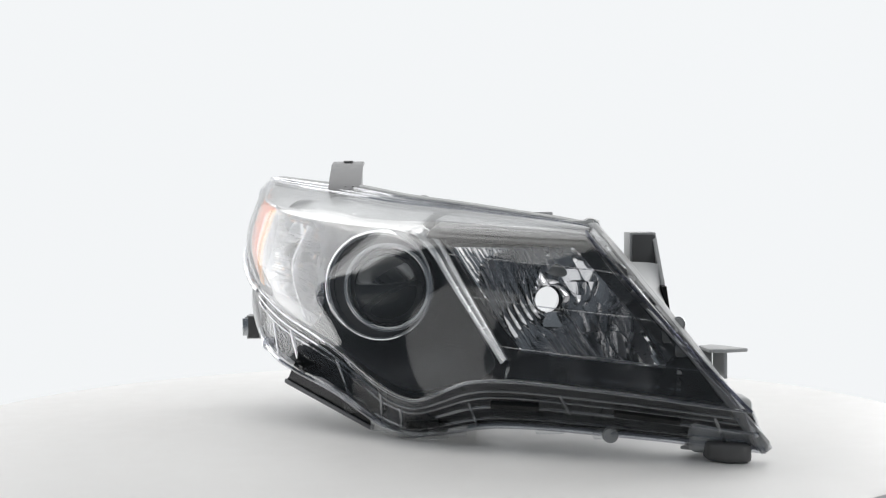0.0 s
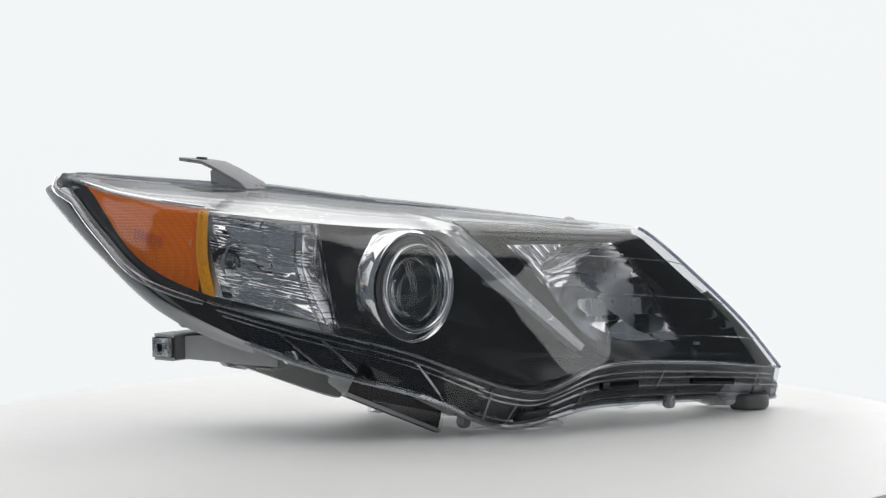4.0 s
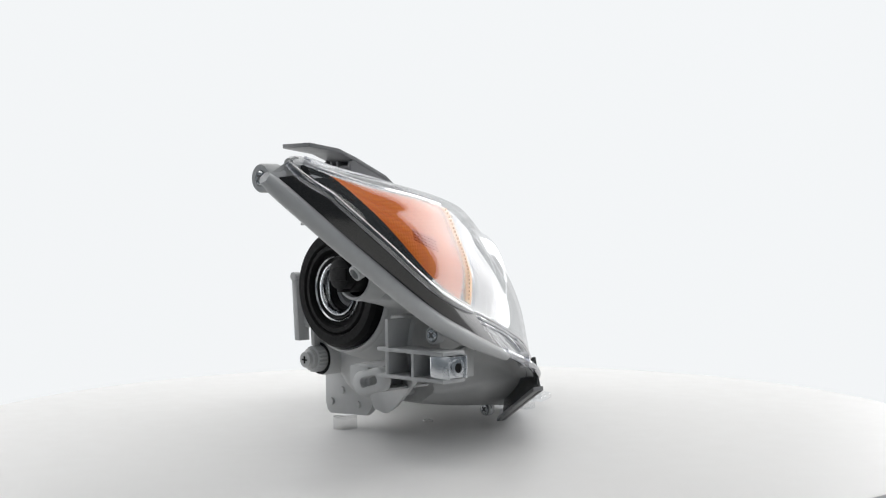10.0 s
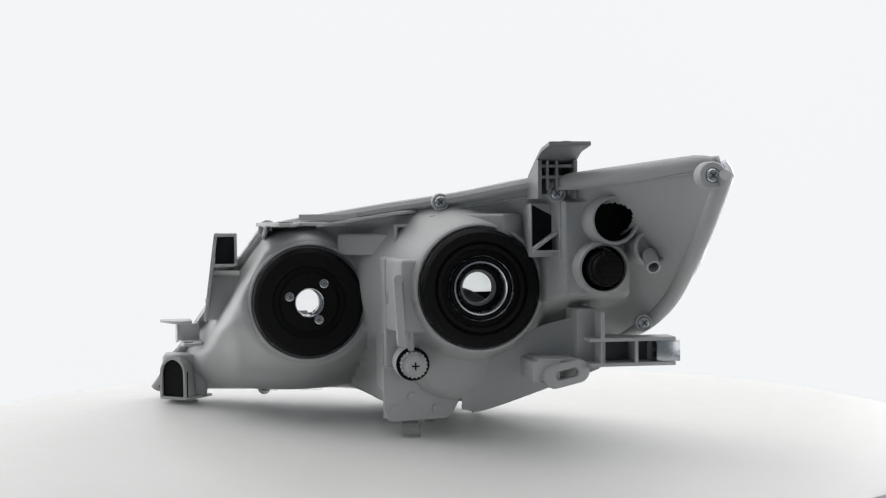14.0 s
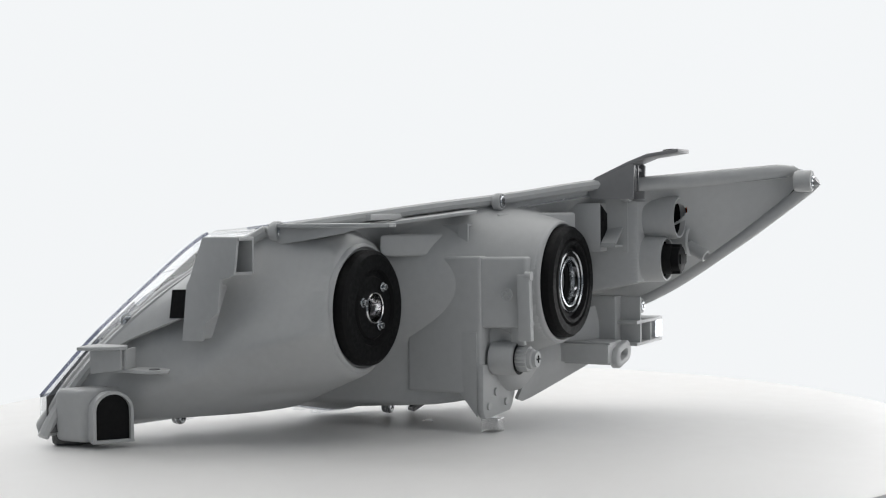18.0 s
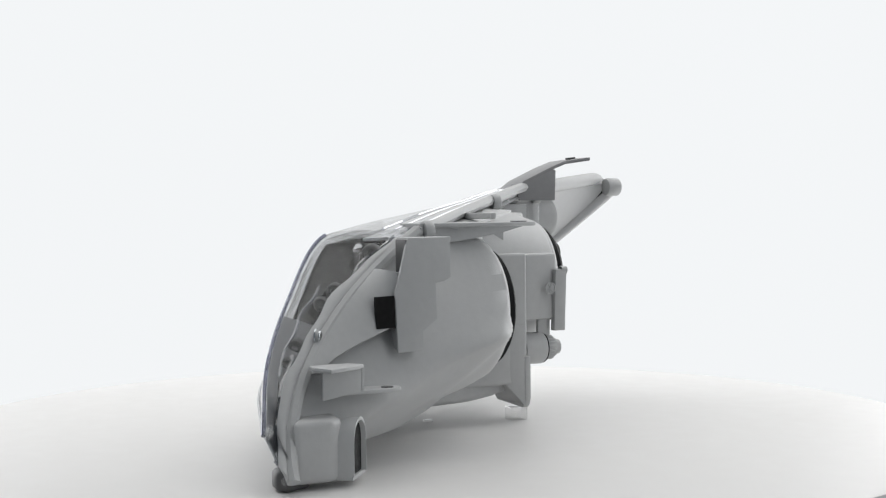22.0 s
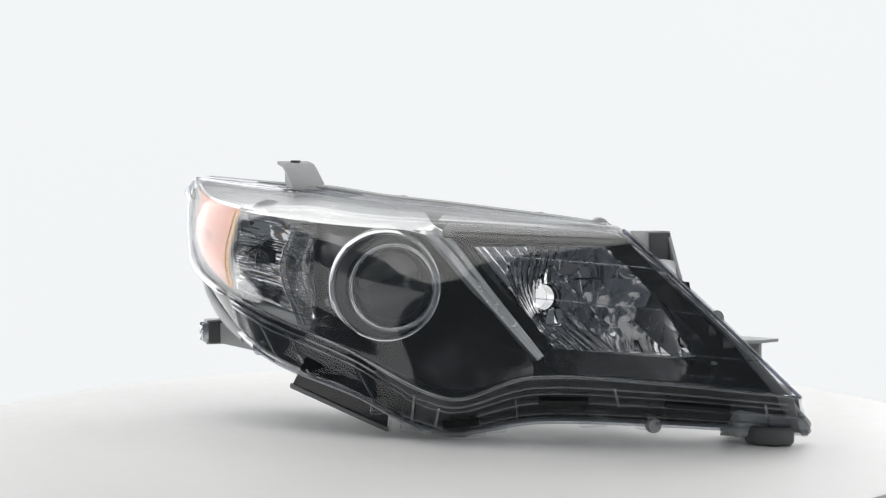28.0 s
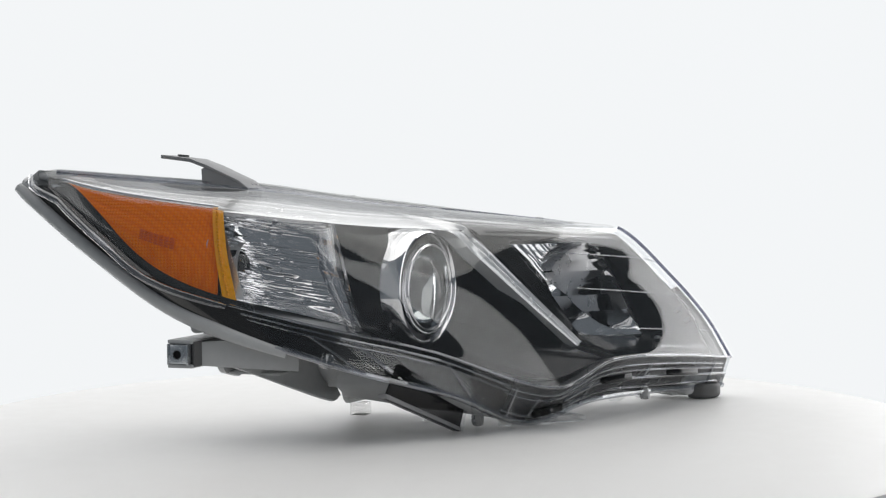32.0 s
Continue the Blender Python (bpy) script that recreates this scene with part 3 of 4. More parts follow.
part("shelf", Mesh().slab([(0.010, 0.040, 0.1650), (0.0800, -0.026, 0.1540), (0.0860, -0.004, 0.1540), (0.0300, 0.060, 0.1640)], (0, 0, 0.0024)), M_GREY, housing, bevel=0.0005)

xb = part("ribbed_box", Mesh().box((0.0120, 0.020, 0.1340), (0.0300, 0.0440, 0.1560)), M_GREY, lamp, "small ribbed box on the housing", bevel=0.001)
part("rib", Mesh().box((0.0120, 0.044, 0.1441), (0.0300, 0.0495, 0.1459)), M_GREY, xb)
part("rib", Mesh().box((0.0201, 0.044, 0.1340), (0.0219, 0.0495, 0.1560)), M_GREY, xb)
part("rib_boss", Mesh().lathe((0.0210, 0.0430, 0.1450), (0, 1, 0), [(0.0040, 0), (0.0038, 0.0075), (0.0030, 0.0080), (0, 0.0080)], 20), M_GREY, xb)
part("rib", Mesh().box((0.0110, 0.044, 0.1545), (0.0310, 0.051, 0.1565)), M_GREY, xb)
part("rib", Mesh().box((0.0292, 0.044, 0.1340), (0.0312, 0.052, 0.1560)), M_GREY, xb)

for lo_z, hi_z, poly in ((0.0795, 0.1318, [(.0396, .0640), (.0396, .0690), (.0318, .0996), (-.0020, .0985), (-.0020, .0640)]),
                         (0.0300, 0.1325, [(.0412, .0050), (.0412, .0670), (.0255, .0680), (.0255, .0050)]),
                         (0.0300, 0.0600, [(.0250, .0050), (.0250, .0672), (-.0400, .0690), (-.0400, .0050)]),
                         (0.1430, 0.1640, [(.0075, .0660), (-.0400, .1100), (-.0580, .0960), (-.0100, .0450)]),
                         (0.1325, 0.1492, [(0.0708, -0.0017), (.0060, .0600), (-.0120, .0450), (.0300, .0000)])):
    part("housing_box", Mesh().prism(poly, "z", lo_z, hi_z), M_GREY, housing, bevel=0.0025, segments=3)

# horn, lower tongue, duct and corner at the inner end
hn = part("horn_tab", Mesh().prism([(.2150, -.1660), (.2030, -.1440), (.1960, -.1370), (.1860, -.1440), (.1880, -.1700), (.1980, -.1720)], "z", 0.0700, 0.0725), M_GREY, lamp, "grey horn-shaped tab", bevel=0.0007)
part("horn_rib", Mesh().slab([(.1990, -.1660, .0705), (.1965, -.1400, .0705), (.1965, -.1400, .0560), (.1990, -.1660, .0520)], (0.0022, 0, 0)), M_GREY, hn, bevel=0.0005)
part("horn_rib", Mesh().slab([(.1965, -.1390, .0705), (.1800, -.1440, .0705), (.1800, -.1440, .0560), (.1965, -.1390, .0560)], (0, 0.0022, 0)), M_GREY, hn, bevel=0.0005)
part("tongue", Mesh().prism([(.1950, -.1650), (.1960, -.1180), (.1920, -.1100), (.1850, -.1080), (.1790, -.1120), (.1700, -.1500)], "z", 0.0535, 0.0560), M_GREY, hn, bevel=0.0006)
# shade of the tongue's hole, put in as a dark disc
part("tongue_hole_shade", Mesh().lathe((0.1885, -0.1180, 0.0558), (0, 0, 1), [(0.0042, 0), (0.0038, 0.0007), (0.0, 0.0007)], 18), M_DARKGREY, hn)


def arch(y, cx, w, z0, z1, n=14):
    pts = [(cx - w, y, z0)]
    for k in range(n + 1):
        a = math.pi * (1 - k / n)
        pts.append((cx + w * math.cos(a), y, z1 - w + w * math.sin(a)))
    return pts + [(cx + w, y, z0)]


rows = []
for y in span(-0.1860, -0.1385, 14):
    f = (-0.1385 - y) / 0.0475
    k = math.sqrt(max(0.02, 1 - 0.93 * f * f))
    rows.append(arch(y, 0.1860 + f * 0.010, 0.0142 * (0.55 + 0.45 * k), 0.0062, 0.0062 + 0.0350 * k))
def swing(x, y, z, a=radians(-38), c=(0.1880, -0.1660)):
    """Turns the duct about an upright axis."""
    return (c[0] + (x - c[0]) * math.cos(a) - (y - c[1]) * math.sin(a), c[1] + (x - c[0]) * math.sin(a) + (y - c[1]) * math.cos(a), z)


rows = [[swing(*p) for p in r] for r in rows if r[0][1] > -0.175]
duct = part("duct", Mesh().shell(rows, 0.0022), M_GREY, lamp, "grey arched duct, open at the back", angle=50)
m = Mesh().slab([swing(*p) for p in ((0.1712, -0.1740, 0.0042), (0.2010, -0.1740, 0.0042), (0.2010, -0.1390, 0.0042), (0.1712, -0.1390, 0.0042))], (0, 0, 0.0024))
part("duct_floor", m, M_GREY, duct, bevel=0.0008)
# black sheet near the mouth, in place of the shade deeper in the duct
part("duct_shade", Mesh().slab([swing(*p) for p in ((0.1722, -0.1425, 0.0062), (0.2000, -0.1425, 0.0062), (0.2000, -0.1425, 0.0280), (0.1930, -0.1425, 0.0390), (0.1790, -0.1425, 0.0390), (0.1722, -0.1425, 0.0280))], (0.001, 0.001, 0)), M_RUBBER, duct, "black sheet standing in for the shade in the duct")
part("corner_foot", Mesh().prism([(.2060, -.1990), (.2120, -.1930), (.2040, -.1760), (.1820, -.1730), (.1840, -.1880), (.1940, -.1970)], "z", 0.0002, 0.0130), M_DARKGREY, lamp, "dark grey foot at the housing's lower corner", bevel=0.004, segments=3)
part("corner_body", Mesh().prism([(.1740, -.1760), (.2130, -.1900), (.2130, -.1640), (.2060, -.1560), (.1740, -.1500)], "z", 0.0040, 0.0420), M_GREY, lamp, "rounded grey corner of the housing", bevel=0.009, segments=4)
part("corner_pad", Mesh().lathe((0.1985, -0.1880, 0.0), (0, 0, 1), [(0.0, -0.0002), (0.0062, -0.0002), (0.0075, 0.002), (0.0085, 0.010)], 24), M_MID, lamp)

# outer clamp with its nut
cl = part("clamp_arm", Mesh().box((-0.1575, 0.1200, 0.0735), (-0.0950, 0.1400, 0.0762)), M_GREY, lamp, "grey clamp arm with a metal nut", bevel=0.0006)
part("clamp_wall", Mesh().box((-0.1575, 0.1200, 0.0560), (-0.0950, 0.1400, 0.0585)), M_GREY, cl, bevel=0.0006)
part("clamp_wall", Mesh().box((-0.1560, 0.1185, 0.0570), (-0.0950, 0.1210, 0.0750)), M_DARKGREY, cl, bevel=0.0005)
for x in (-0.1050, -0.1290):
    part("clamp_wall", Mesh().box((x - 0.0012, 0.1200, 0.0560), (x + 0.0012, 0.1398, 0.0760)), M_GREY, cl, bevel=0.0005)
part("clamp_wall", Mesh().box((-0.1060, 0.1000, 0.0560), (-0.1030, 0.1398, 0.0950)), M_GREY, cl, bevel=0.0005)
part("clamp_wall", Mesh().box((-0.1050, 0.0900, 0.0565), (-0.0900, 0.1230, 0.0960)), M_GREY, cl, bevel=0.001)
nut = part("clip_nut", Mesh().box((-0.1600, 0.1215, 0.0592), (-0.1440, 0.1385, 0.0730)), M_STEEL, cl, "zinc-plated clip nut", bevel=0.001)
part("nut_bore", Mesh().lathe((-0.1600, 0.1300, 0.0660), (-1, 0, 0), [(0.0058, 0.0), (0.0056, 0.0016), (0.0034, 0.0018), (0.0030, 0.0006), (0.0, 0.0006)], 18), M_STEEL, nut)
# black disc for the shade down the nut's bore
part("nut_hole_shade", Mesh().lathe((-0.1600, 0.1300, 0.0660), (-1, 0, 0), [(0.0029, 0.0010), (0.0, 0.0010)], 16), M_RUBBER, nut)
for y in (0.1216, 0.1372):
    part("nut_lip", Mesh().box((-0.1612, y, 0.0586), (-0.1470, y + 0.0012, 0.0736)), M_STEEL, nut, bevel=0.0004)
# arm that carries the clamp, from the housing's outer corner
part("clamp_strut", Mesh().slab([(-0.1480, 0.1210, 0.0570), (-0.1480, 0.1210, 0.0740), (-0.1080, 0.0600, 0.0740), (-0.1080, 0.0600, 0.0500)], (0.004, 0.003, 0)), M_GREY, cl, bevel=0.0008)

def stadium(cx, cz, half, r, tilt, n=24):
    """An oblong loop in x and z, leaning by an angle."""
    pts = []
    for k in range(n):
        a = 2 * math.pi * k / n
        x, z = r * math.cos(a) + (half if math.cos(a) >= 0 else -half), r * math.sin(a)
        pts.append((cx + x * math.cos(tilt) - z * math.sin(tilt), cz + x * math.sin(tilt) + z * math.cos(tilt)))
    return pts


loops = [stadium(-.0800, .0510, h, r, radians(-14)) for h, r in ((0.0050, 0.0030), (0.0052, 0.0036), (0.0080, 0.0076), (0.0084, 0.0084), (0.0084, 0.0084), (0.0050, 0.0030), (0.0050, 0.0030))]
rows = [[(x, y, z) for x, z in loop] for loop, y in zip(loops, (0.1335, 0.1345, 0.1345, 0.1335, 0.1285, 0.1285, 0.1335))]
eye = part("eye_tab", Mesh().grid(rows, closed=True), M_GREY, lamp, "grey tab with an oblong eye", angle=50)
part("eye_web", Mesh().box((-.0760, 0.0850, .0456), (-.0560, 0.1300, .0600)), M_GREY, eye, bevel=0.001)
part("eye_rib", Mesh().box((-.0880, 0.0850, .0440), (-.0600, 0.1300, .0458)), M_GREY, eye, bevel=0.0006)
part("eye_rib", Mesh().box((-.0880, 0.0850, .0598), (-.0600, 0.1300, .0616)), M_GREY, eye, bevel=0.0006)

lo_edge = curve([0, 0.3, 0.8, 1.0], [(-0.0155, 0.0680, 0.0205), (-0.0339, 0.0700, 0.0197), (-0.0989, 0.1080, 0.0480), (-0.1087, 0.1170, 0.0529)])
hi_edge = curve([0, 0.3, 0.8, 1.0], [(-0.0155, 0.0700, 0.0506), (-0.0383, 0.0780, 0.0604), (-0.0728, 0.0900, 0.0811), (-0.1090, 0.1170, 0.0931)])
rows = [[lo_edge(k) * (1 - w) + hi_edge(k) * w + np.array([0, 0.004 * math.sin(math.pi * w), 0]) for w in span(0, 1, 8)] for k in span(0, 1, 24)]
part("belly_panel", Mesh().shell(rows, 0.003), M_GREY, lamp, "grey lower panel between foot and clamp", angle=50)

# plate at the housing's foot, adjuster and its rod
pl = part("base_plate", Mesh().prism([(.0425, .0520), (.0425, .0190), (.0405, .0135), (.0370, .0110), (-.0040, .0128), (-.0085, .0160), (-.0134, .0250), (-.0134, .0520)], "y", 0.0640, 0.0695), M_GREY, lamp, "grey plate at the foot of the housing", bevel=0.0015)
for p in ((0.0220, 0.0300), (0.0345, 0.0205), (0.0040, 0.0205)):
    part("plate_stud", Mesh().lathe((p[0], 0.0690, p[1]), (0, 1, 0), [(0.0030, 0), (0.0028, 0.0020), (0.0012, 0.0022), (0, 0.0016)], 16), M_GREY, pl)
part("plate_rib", Mesh().slab([(0.0425, 0.0640, 0.0760), (0.0425, 0.0640, 0.0130), (0.0390, 0.0400, 0.0400), (0.0390, 0.0300, 0.0760)], (-0.0026, 0, 0)), M_GREY, pl, bevel=0.0006)
part("plate_rib", Mesh().slab([(0.0400, 0.0640, 0.0140), (0.0060, 0.0640, 0.0140), (0.0060, 0.0480, 0.0300), (0.0400, 0.0480, 0.0300)], (0, 0, 0.0026)), M_GREY, pl, bevel=0.0006)
part("bulge", Mesh().lathe((-0.0120, 0.0560, 0.0660), (0, 1, 0), [(0.043, -0.03), (0.042, 0.006), (0.038, 0.018), (0.030, 0.024), (0, 0.025)], 36), M_GREY, housing, angle=60)

ad = Mesh()
prof = []
for k in range(40):
    r = 0.0100 if k % 2 else 0.0087
    a = 2 * math.pi * k / 40
    prof.append((0.0234 + r * math.cos(a), 0.0561 + r * math.sin(a)))
adj = part("adjuster_wheel", ad.prism(prof, "y", 0.0900, 0.0985), M_GREY, lamp, "grey toothed beam adjuster wheel", bevel=0.0003)
part("adjuster_collar", Mesh().lathe((0.0234, 0.0700, 0.0561), (0, 1, 0), [(0.0128, 0.0), (0.0128, 0.0180), (0.0116, 0.0200), (0.0090, 0.0200)], 32), M_GREY, adj)
# flat black ring that paints the gap's shade round the wheel
part("adjuster_gap_shade", Mesh().lathe((0.0234, 0.0904, 0.0561), (0, 1, 0), [(0.0095, 0.0), (0.0122, 0.0)], 32), M_RUBBER, adj, "flat black ring standing in for the shaded gap round the adjuster")
part("adjuster_head", Mesh().lathe((0.0234, 0.0985, 0.0561), (0, 1, 0), [(0.0076, 0.0), (0.0074, 0.0030), (0.0060, 0.0038), (0.0058, 0.0066), (0.0, 0.0070)], 24), M_GREY, adj)
m = Mesh()
m.box((0.0206, 0.1050, 0.0556), (0.0262, 0.1060, 0.0566)).box((0.0229, 0.1050, 0.0533), (0.0239, 0.1060, 0.0589))
part("cross_slot", m, M_RUBBER, adj)
rod = part("guide_rail", Mesh().slab([(0.0330, 0.0950, 0.1190), (0.0385, 0.0950, 0.1190), (0.0355, 0.0950, 0.0700), (0.0295, 0.0950, 0.0700)], (0, 0.0100, 0)), M_GREY, lamp, "slim grey guide rail above the adjuster", bevel=0.0008)
part("rail_post", Mesh().slab([(0.0250, 0.0850, 0.1030), (0.0280, 0.0850, 0.1030), (0.0270, 0.0850, 0.0660), (0.0230, 0.0850, 0.0660)], (0, 0.0110, 0)), M_GREY, rod, bevel=0.0008)
part("rail_knob", Mesh().lathe((0.0352, 0.1050, 0.1180), (0, 1, 0), [(0.0034, -0.004), (0.0034, 0.0008), (0, 0.0010)], 16), M_GREY, rod)

# dark rail under the outer end
low = [(-.1110, -.0085, .0326), (-.0445, -.0410, .0006), (-.0430, -.0470, .0260), (-.1000, -.0150, .0570)]
rl = part("lower_rail", Mesh().slab(low, (0.0012, 0.0024, 0)), M_SMOKE, lamp, "smoky clear rail with dark edges under the lens", bevel=0.0005)
part("rail_lip", Mesh().slab([(-.1120, -.0100, .0335), (-.0440, -.0430, .0008), (-.0440, -.0430, .0040), (-.1115, -.0100, .0368)], (0.003, 0.008, -0.0006)), M_MID, rl, bevel=0.0008)
part("rail_lip", Mesh().slab([(-.0440, -.0440, .0010), (-.0415, -.0485, .0260), (-.0390, -.0470, .0260), (-.0415, -.0420, .0010)], (0.0006, 0.004, 0)), M_SKIRT, rl)

# clear mouldings along the foot of the skirt
part("clear_tab", Mesh().prism([(-.0330, -.0980), (-.0200, -.1260), (-.0100, -.1300), (.0000, -.1180), (-.0020, -.0950)], "z", 0.0080, 0.0120), M_SKIRT, lens, "clear tab at the skirt's foot", bevel=0.0008)
for u, w in ((0.735, 0.010), (0.76, 0.006), (0.845, 0.010), (0.888, 0.007), (0.66, 0.010), (0.60, 0.009)):
    p = FOOT(u)
    part("skirt_clip", Mesh().box((p[0] - w, p[1] - 0.006, p[2] - 0.003), (p[0] + w, p[1] + 0.004, p[2] + 0.010)), M_SKIRT, lens, bevel=0.0015)
part("skirt_lip", Mesh().tube([V(FOOT(u)) + V((0, -0.001, 0.001)) for u in span(0.34, 1.0, 60)], 0.0024, 8), M_EDGE, lens)
for w, r in ((0.22, 0.0008), (0.36, 0.0007), (0.80, 0.0010)):
    part("skirt_lip", Mesh().tube([V(wall_at(u, w)) for u in span(0.64, 0.99, 46)], r, 6), M_EDGE, lens)
for u, a, b in ((0.655, 0.15, 1.0), (0.69, 0.3, 1.0), (0.78, 0.4, 0.95), (0.87, 0.2, 0.6), (0.975, 0.25, 0.9)):
    part("skirt_rib", Mesh().tube([V(wall_at(u, a + (b - a) * k / 7)) + V((0, -0.0006, 0)) for k in range(8)], 0.0011, 6), M_EDGE, lens)
for w, r in ((0.16, 0.0009), (0.30, 0.0006), (0.97, 0.0015)):
    part("skirt_lip", Mesh().tube([V(wall_at(u, w)) + V((-0.0006, -0.0006, 0)) for u in span(0.335, 0.645, 40)], r, 6), M_EDGE, lens)
for u, a, b, r in ((0.455, 0.20, 0.95, 0.0014), (0.565, 0.2, 0.98, 0.0010), (0.40, 0.3, 0.95, 0.0008)):
    part("skirt_rib", Mesh().tube([V(wall_at(u + 0.004 * k, a + (b - a) * k / 7)) + V((-0.0006, -0.0006, 0)) for k in range(8)], r, 6), M_EDGE, lens)
for u, w in ((0.385, 0.96),):
    q = wall_at(u, w)
    part("skirt_clip", Mesh().lathe(q + np.array([0.001, -0.002, 0.001]), (-0.5, -0.8, 0), [(0.0055, -0.004), (0.0055, 0.002), (0.0040, 0.003), (0.0024, 0.003), (0.0020, 0.0), (0, 0.0)], 18), M_EDGE, lens)
for u, w in ((0.825, 0.42), (0.93, 0.36), (0.72, 0.62)):
    p, q = wall_at(u - 0.022, w), wall_at(u + 0.022, w)
    part("skirt_step", Mesh().slab([p, q, q - np.array([0, 0, 0.006]), p - np.array([0, 0, 0.006])], (0.001, 0.004, 0)), M_SMOKE, lens, bevel=0.0006)
part("skirt_lip", Mesh().tube([V(wall_at(u, 0.55)) for u in span(0.74, 1.0, 40)], 0.0012, 6), M_EDGE, lens)
M_SKIRT_BACK = surface("dark_smoky_plastic", (0.045, 0.045, 0.047), 0.3, vary=0.06, scale=30)
for first, last, mat in ((0.335, 0.66, M_BLACK), (0.66, 1.0, M_SKIRT_BACK)):
    part("skirt_backing", Mesh().grid([[V(wall_at(u, w)) + V((0.002, 0.0075, 0.001)) for w in span(0.02, 0.95, 6)] for u in span(first, last, 40)]), mat, lamp, "dark inner wall behind the skirt", angle=60)
for u in (0.80, 0.905, 0.93, 0.955):
    p = wall_at(u, 0.3)
    part("skirt_rib", Mesh().slab([p, p + np.array([0.001, 0.014, 0]), wall_at(u, 0.8) + np.array([0.001, 0.012, 0]), wall_at(u, 0.8)], (0.0014, 0, 0)), M_SKIRT, lens)

part("block_body", Mesh().box((0.0160, 0.0600, 0.0), (0.0285, 0.0740, 0.0104)), M_ACRYL, block, bevel=0.0006)

# ======== inside the lens ========
AMBER_FOOT = curve([0.0, 0.034, 0.068, 0.115, 0.165, 0.215, 0.27, 0.32, 0.40], [(x, 0, 0) for x in (0.335, 0.338, 0.45, 0.64, 0.79, 0.88, 0.935, 0.955, 0.96)])


def amber_at(u, w, deep):
    """The amber plate: a triangle that narrows towards the outer tip."""
    low = AMBER_FOOT(u)[0]
    return inner_at(u, 0.333 + (low - 0.333) * w, deep * (1 - 0.25 * w))


part("amber_reflector", Mesh().shell([[amber_at(u, w, 0.0070) for w in span(0, 1, 24)] for u in span(0.036, 0.318, 48)], 0.0016), M_AMBER, lamp, "amber side reflector with a honeycomb grain", angle=60)
part("amber_edge", Mesh().shell([[amber_at(u + 0.012 * w * w, w, 0.0040) for w in span(0.02, 1, 24)] for u in span(0.310, 0.326, 5)], 0.0018), M_GOLD, lamp, "yellow edge of the amber reflector", angle=60)
m = Mesh()
for k in range(26):
    p = amber_at(0.316 + 0.012 * (k / 25) ** 2, 0.04 + 0.92 * k / 25, 0.0030)
    m.lathe(p, (-0.8, -0.6, 0), [(0.0011, -0.0006), (0.0009, 0.0004), (0, 0.0008)], 6)
part("edge_dots", m, M_GOLD, lamp)
m = Mesh()
for i in range(7):
    for j in range(4):
        u, v = 0.206 + 0.0080 * i, 0.615 + 0.025 * j
        p = [inner_at(u + a, v + b, 0.0052) for a, b in ((0, 0), (0.0052, 0), (0.0052, 0.018), (0, 0.018))]
        m.slab(p, (0.0004, 0.0012, 0))
part("reflector_patch", m, surface("dark_amber", (0.72, 0.125, 0.003), 0.3, vary=0.1, scale=60), lamp, "small grained patch in the amber")
part("amber_frame", Mesh().tube([inner_at(u, 0.325, 0.006) for u in span(0.03, 0.32, 30)], 0.0016), M_CHROME, lamp)
part("black_frame", Mesh().shell([[inner_at(u, AMBER_FOOT(u)[0] + (1.0 - AMBER_FOOT(u)[0]) * w, 0.0050) for w in span(0.0, 1.0, 10)] for u in span(0.0, 0.36, 40)], 0.002), M_SEAL, lamp, "black border under the amber reflector", angle=60)
# garnish along the shoulder: the silver band stands in for the lens's bright reflection
part("top_garnish", Mesh().shell([[garnish_at(u, v) for v in span(0.05, 0.20, 7)] for u in span(0.690, 0.995, 40)], 0.002), M_GARNISH, lamp, "garnish over the high beam, silver to stand in for the lens's reflection", angle=60)
part("garnish_shade", Mesh().shell([[garnish_at(u, v) for v in span(0.205, 0.345, 7)] for u in span(0.706, 0.995, 40)], 0.002), M_BLACK, lamp, "black border under the garnish", angle=60)


def ring_loop(pts, centre, n=120):
    """Resamples a closed loop by the angle round a centre in x and z."""
    a = np.array(pts, float)
    a = np.vstack([a, a[:1]])
    fine = np.vstack([a[i] + (a[i + 1] - a[i]) * np.linspace(0, 1, 40)[:, None] for i in range(len(a) - 1)])
    ang = np.arctan2(fine[:, 2] - centre[1], fine[:, 0] - centre[0])
    order = np.argsort(ang)
    t = -math.pi + 2 * math.pi * np.arange(n) / n
    return [np.array(p) for p in zip(*(np.interp(t, ang[order], fine[order, c], period=2 * math.pi) for c in range(3)))]


# turn-signal bowl: broad chrome bands with a stepped seam, deepest round its bulb
BAND_EDGES = (0.0, 0.16, 0.30, 0.47, 0.60, 0.84, 1.0)
BAND_TILT = (0.0022, -0.0050, 0.0034, -0.0044, 0.0040, -0.0030)
BAND_STEP = (0.0, 0.0016, -0.0010, 0.0014, -0.0006, 0.0010)


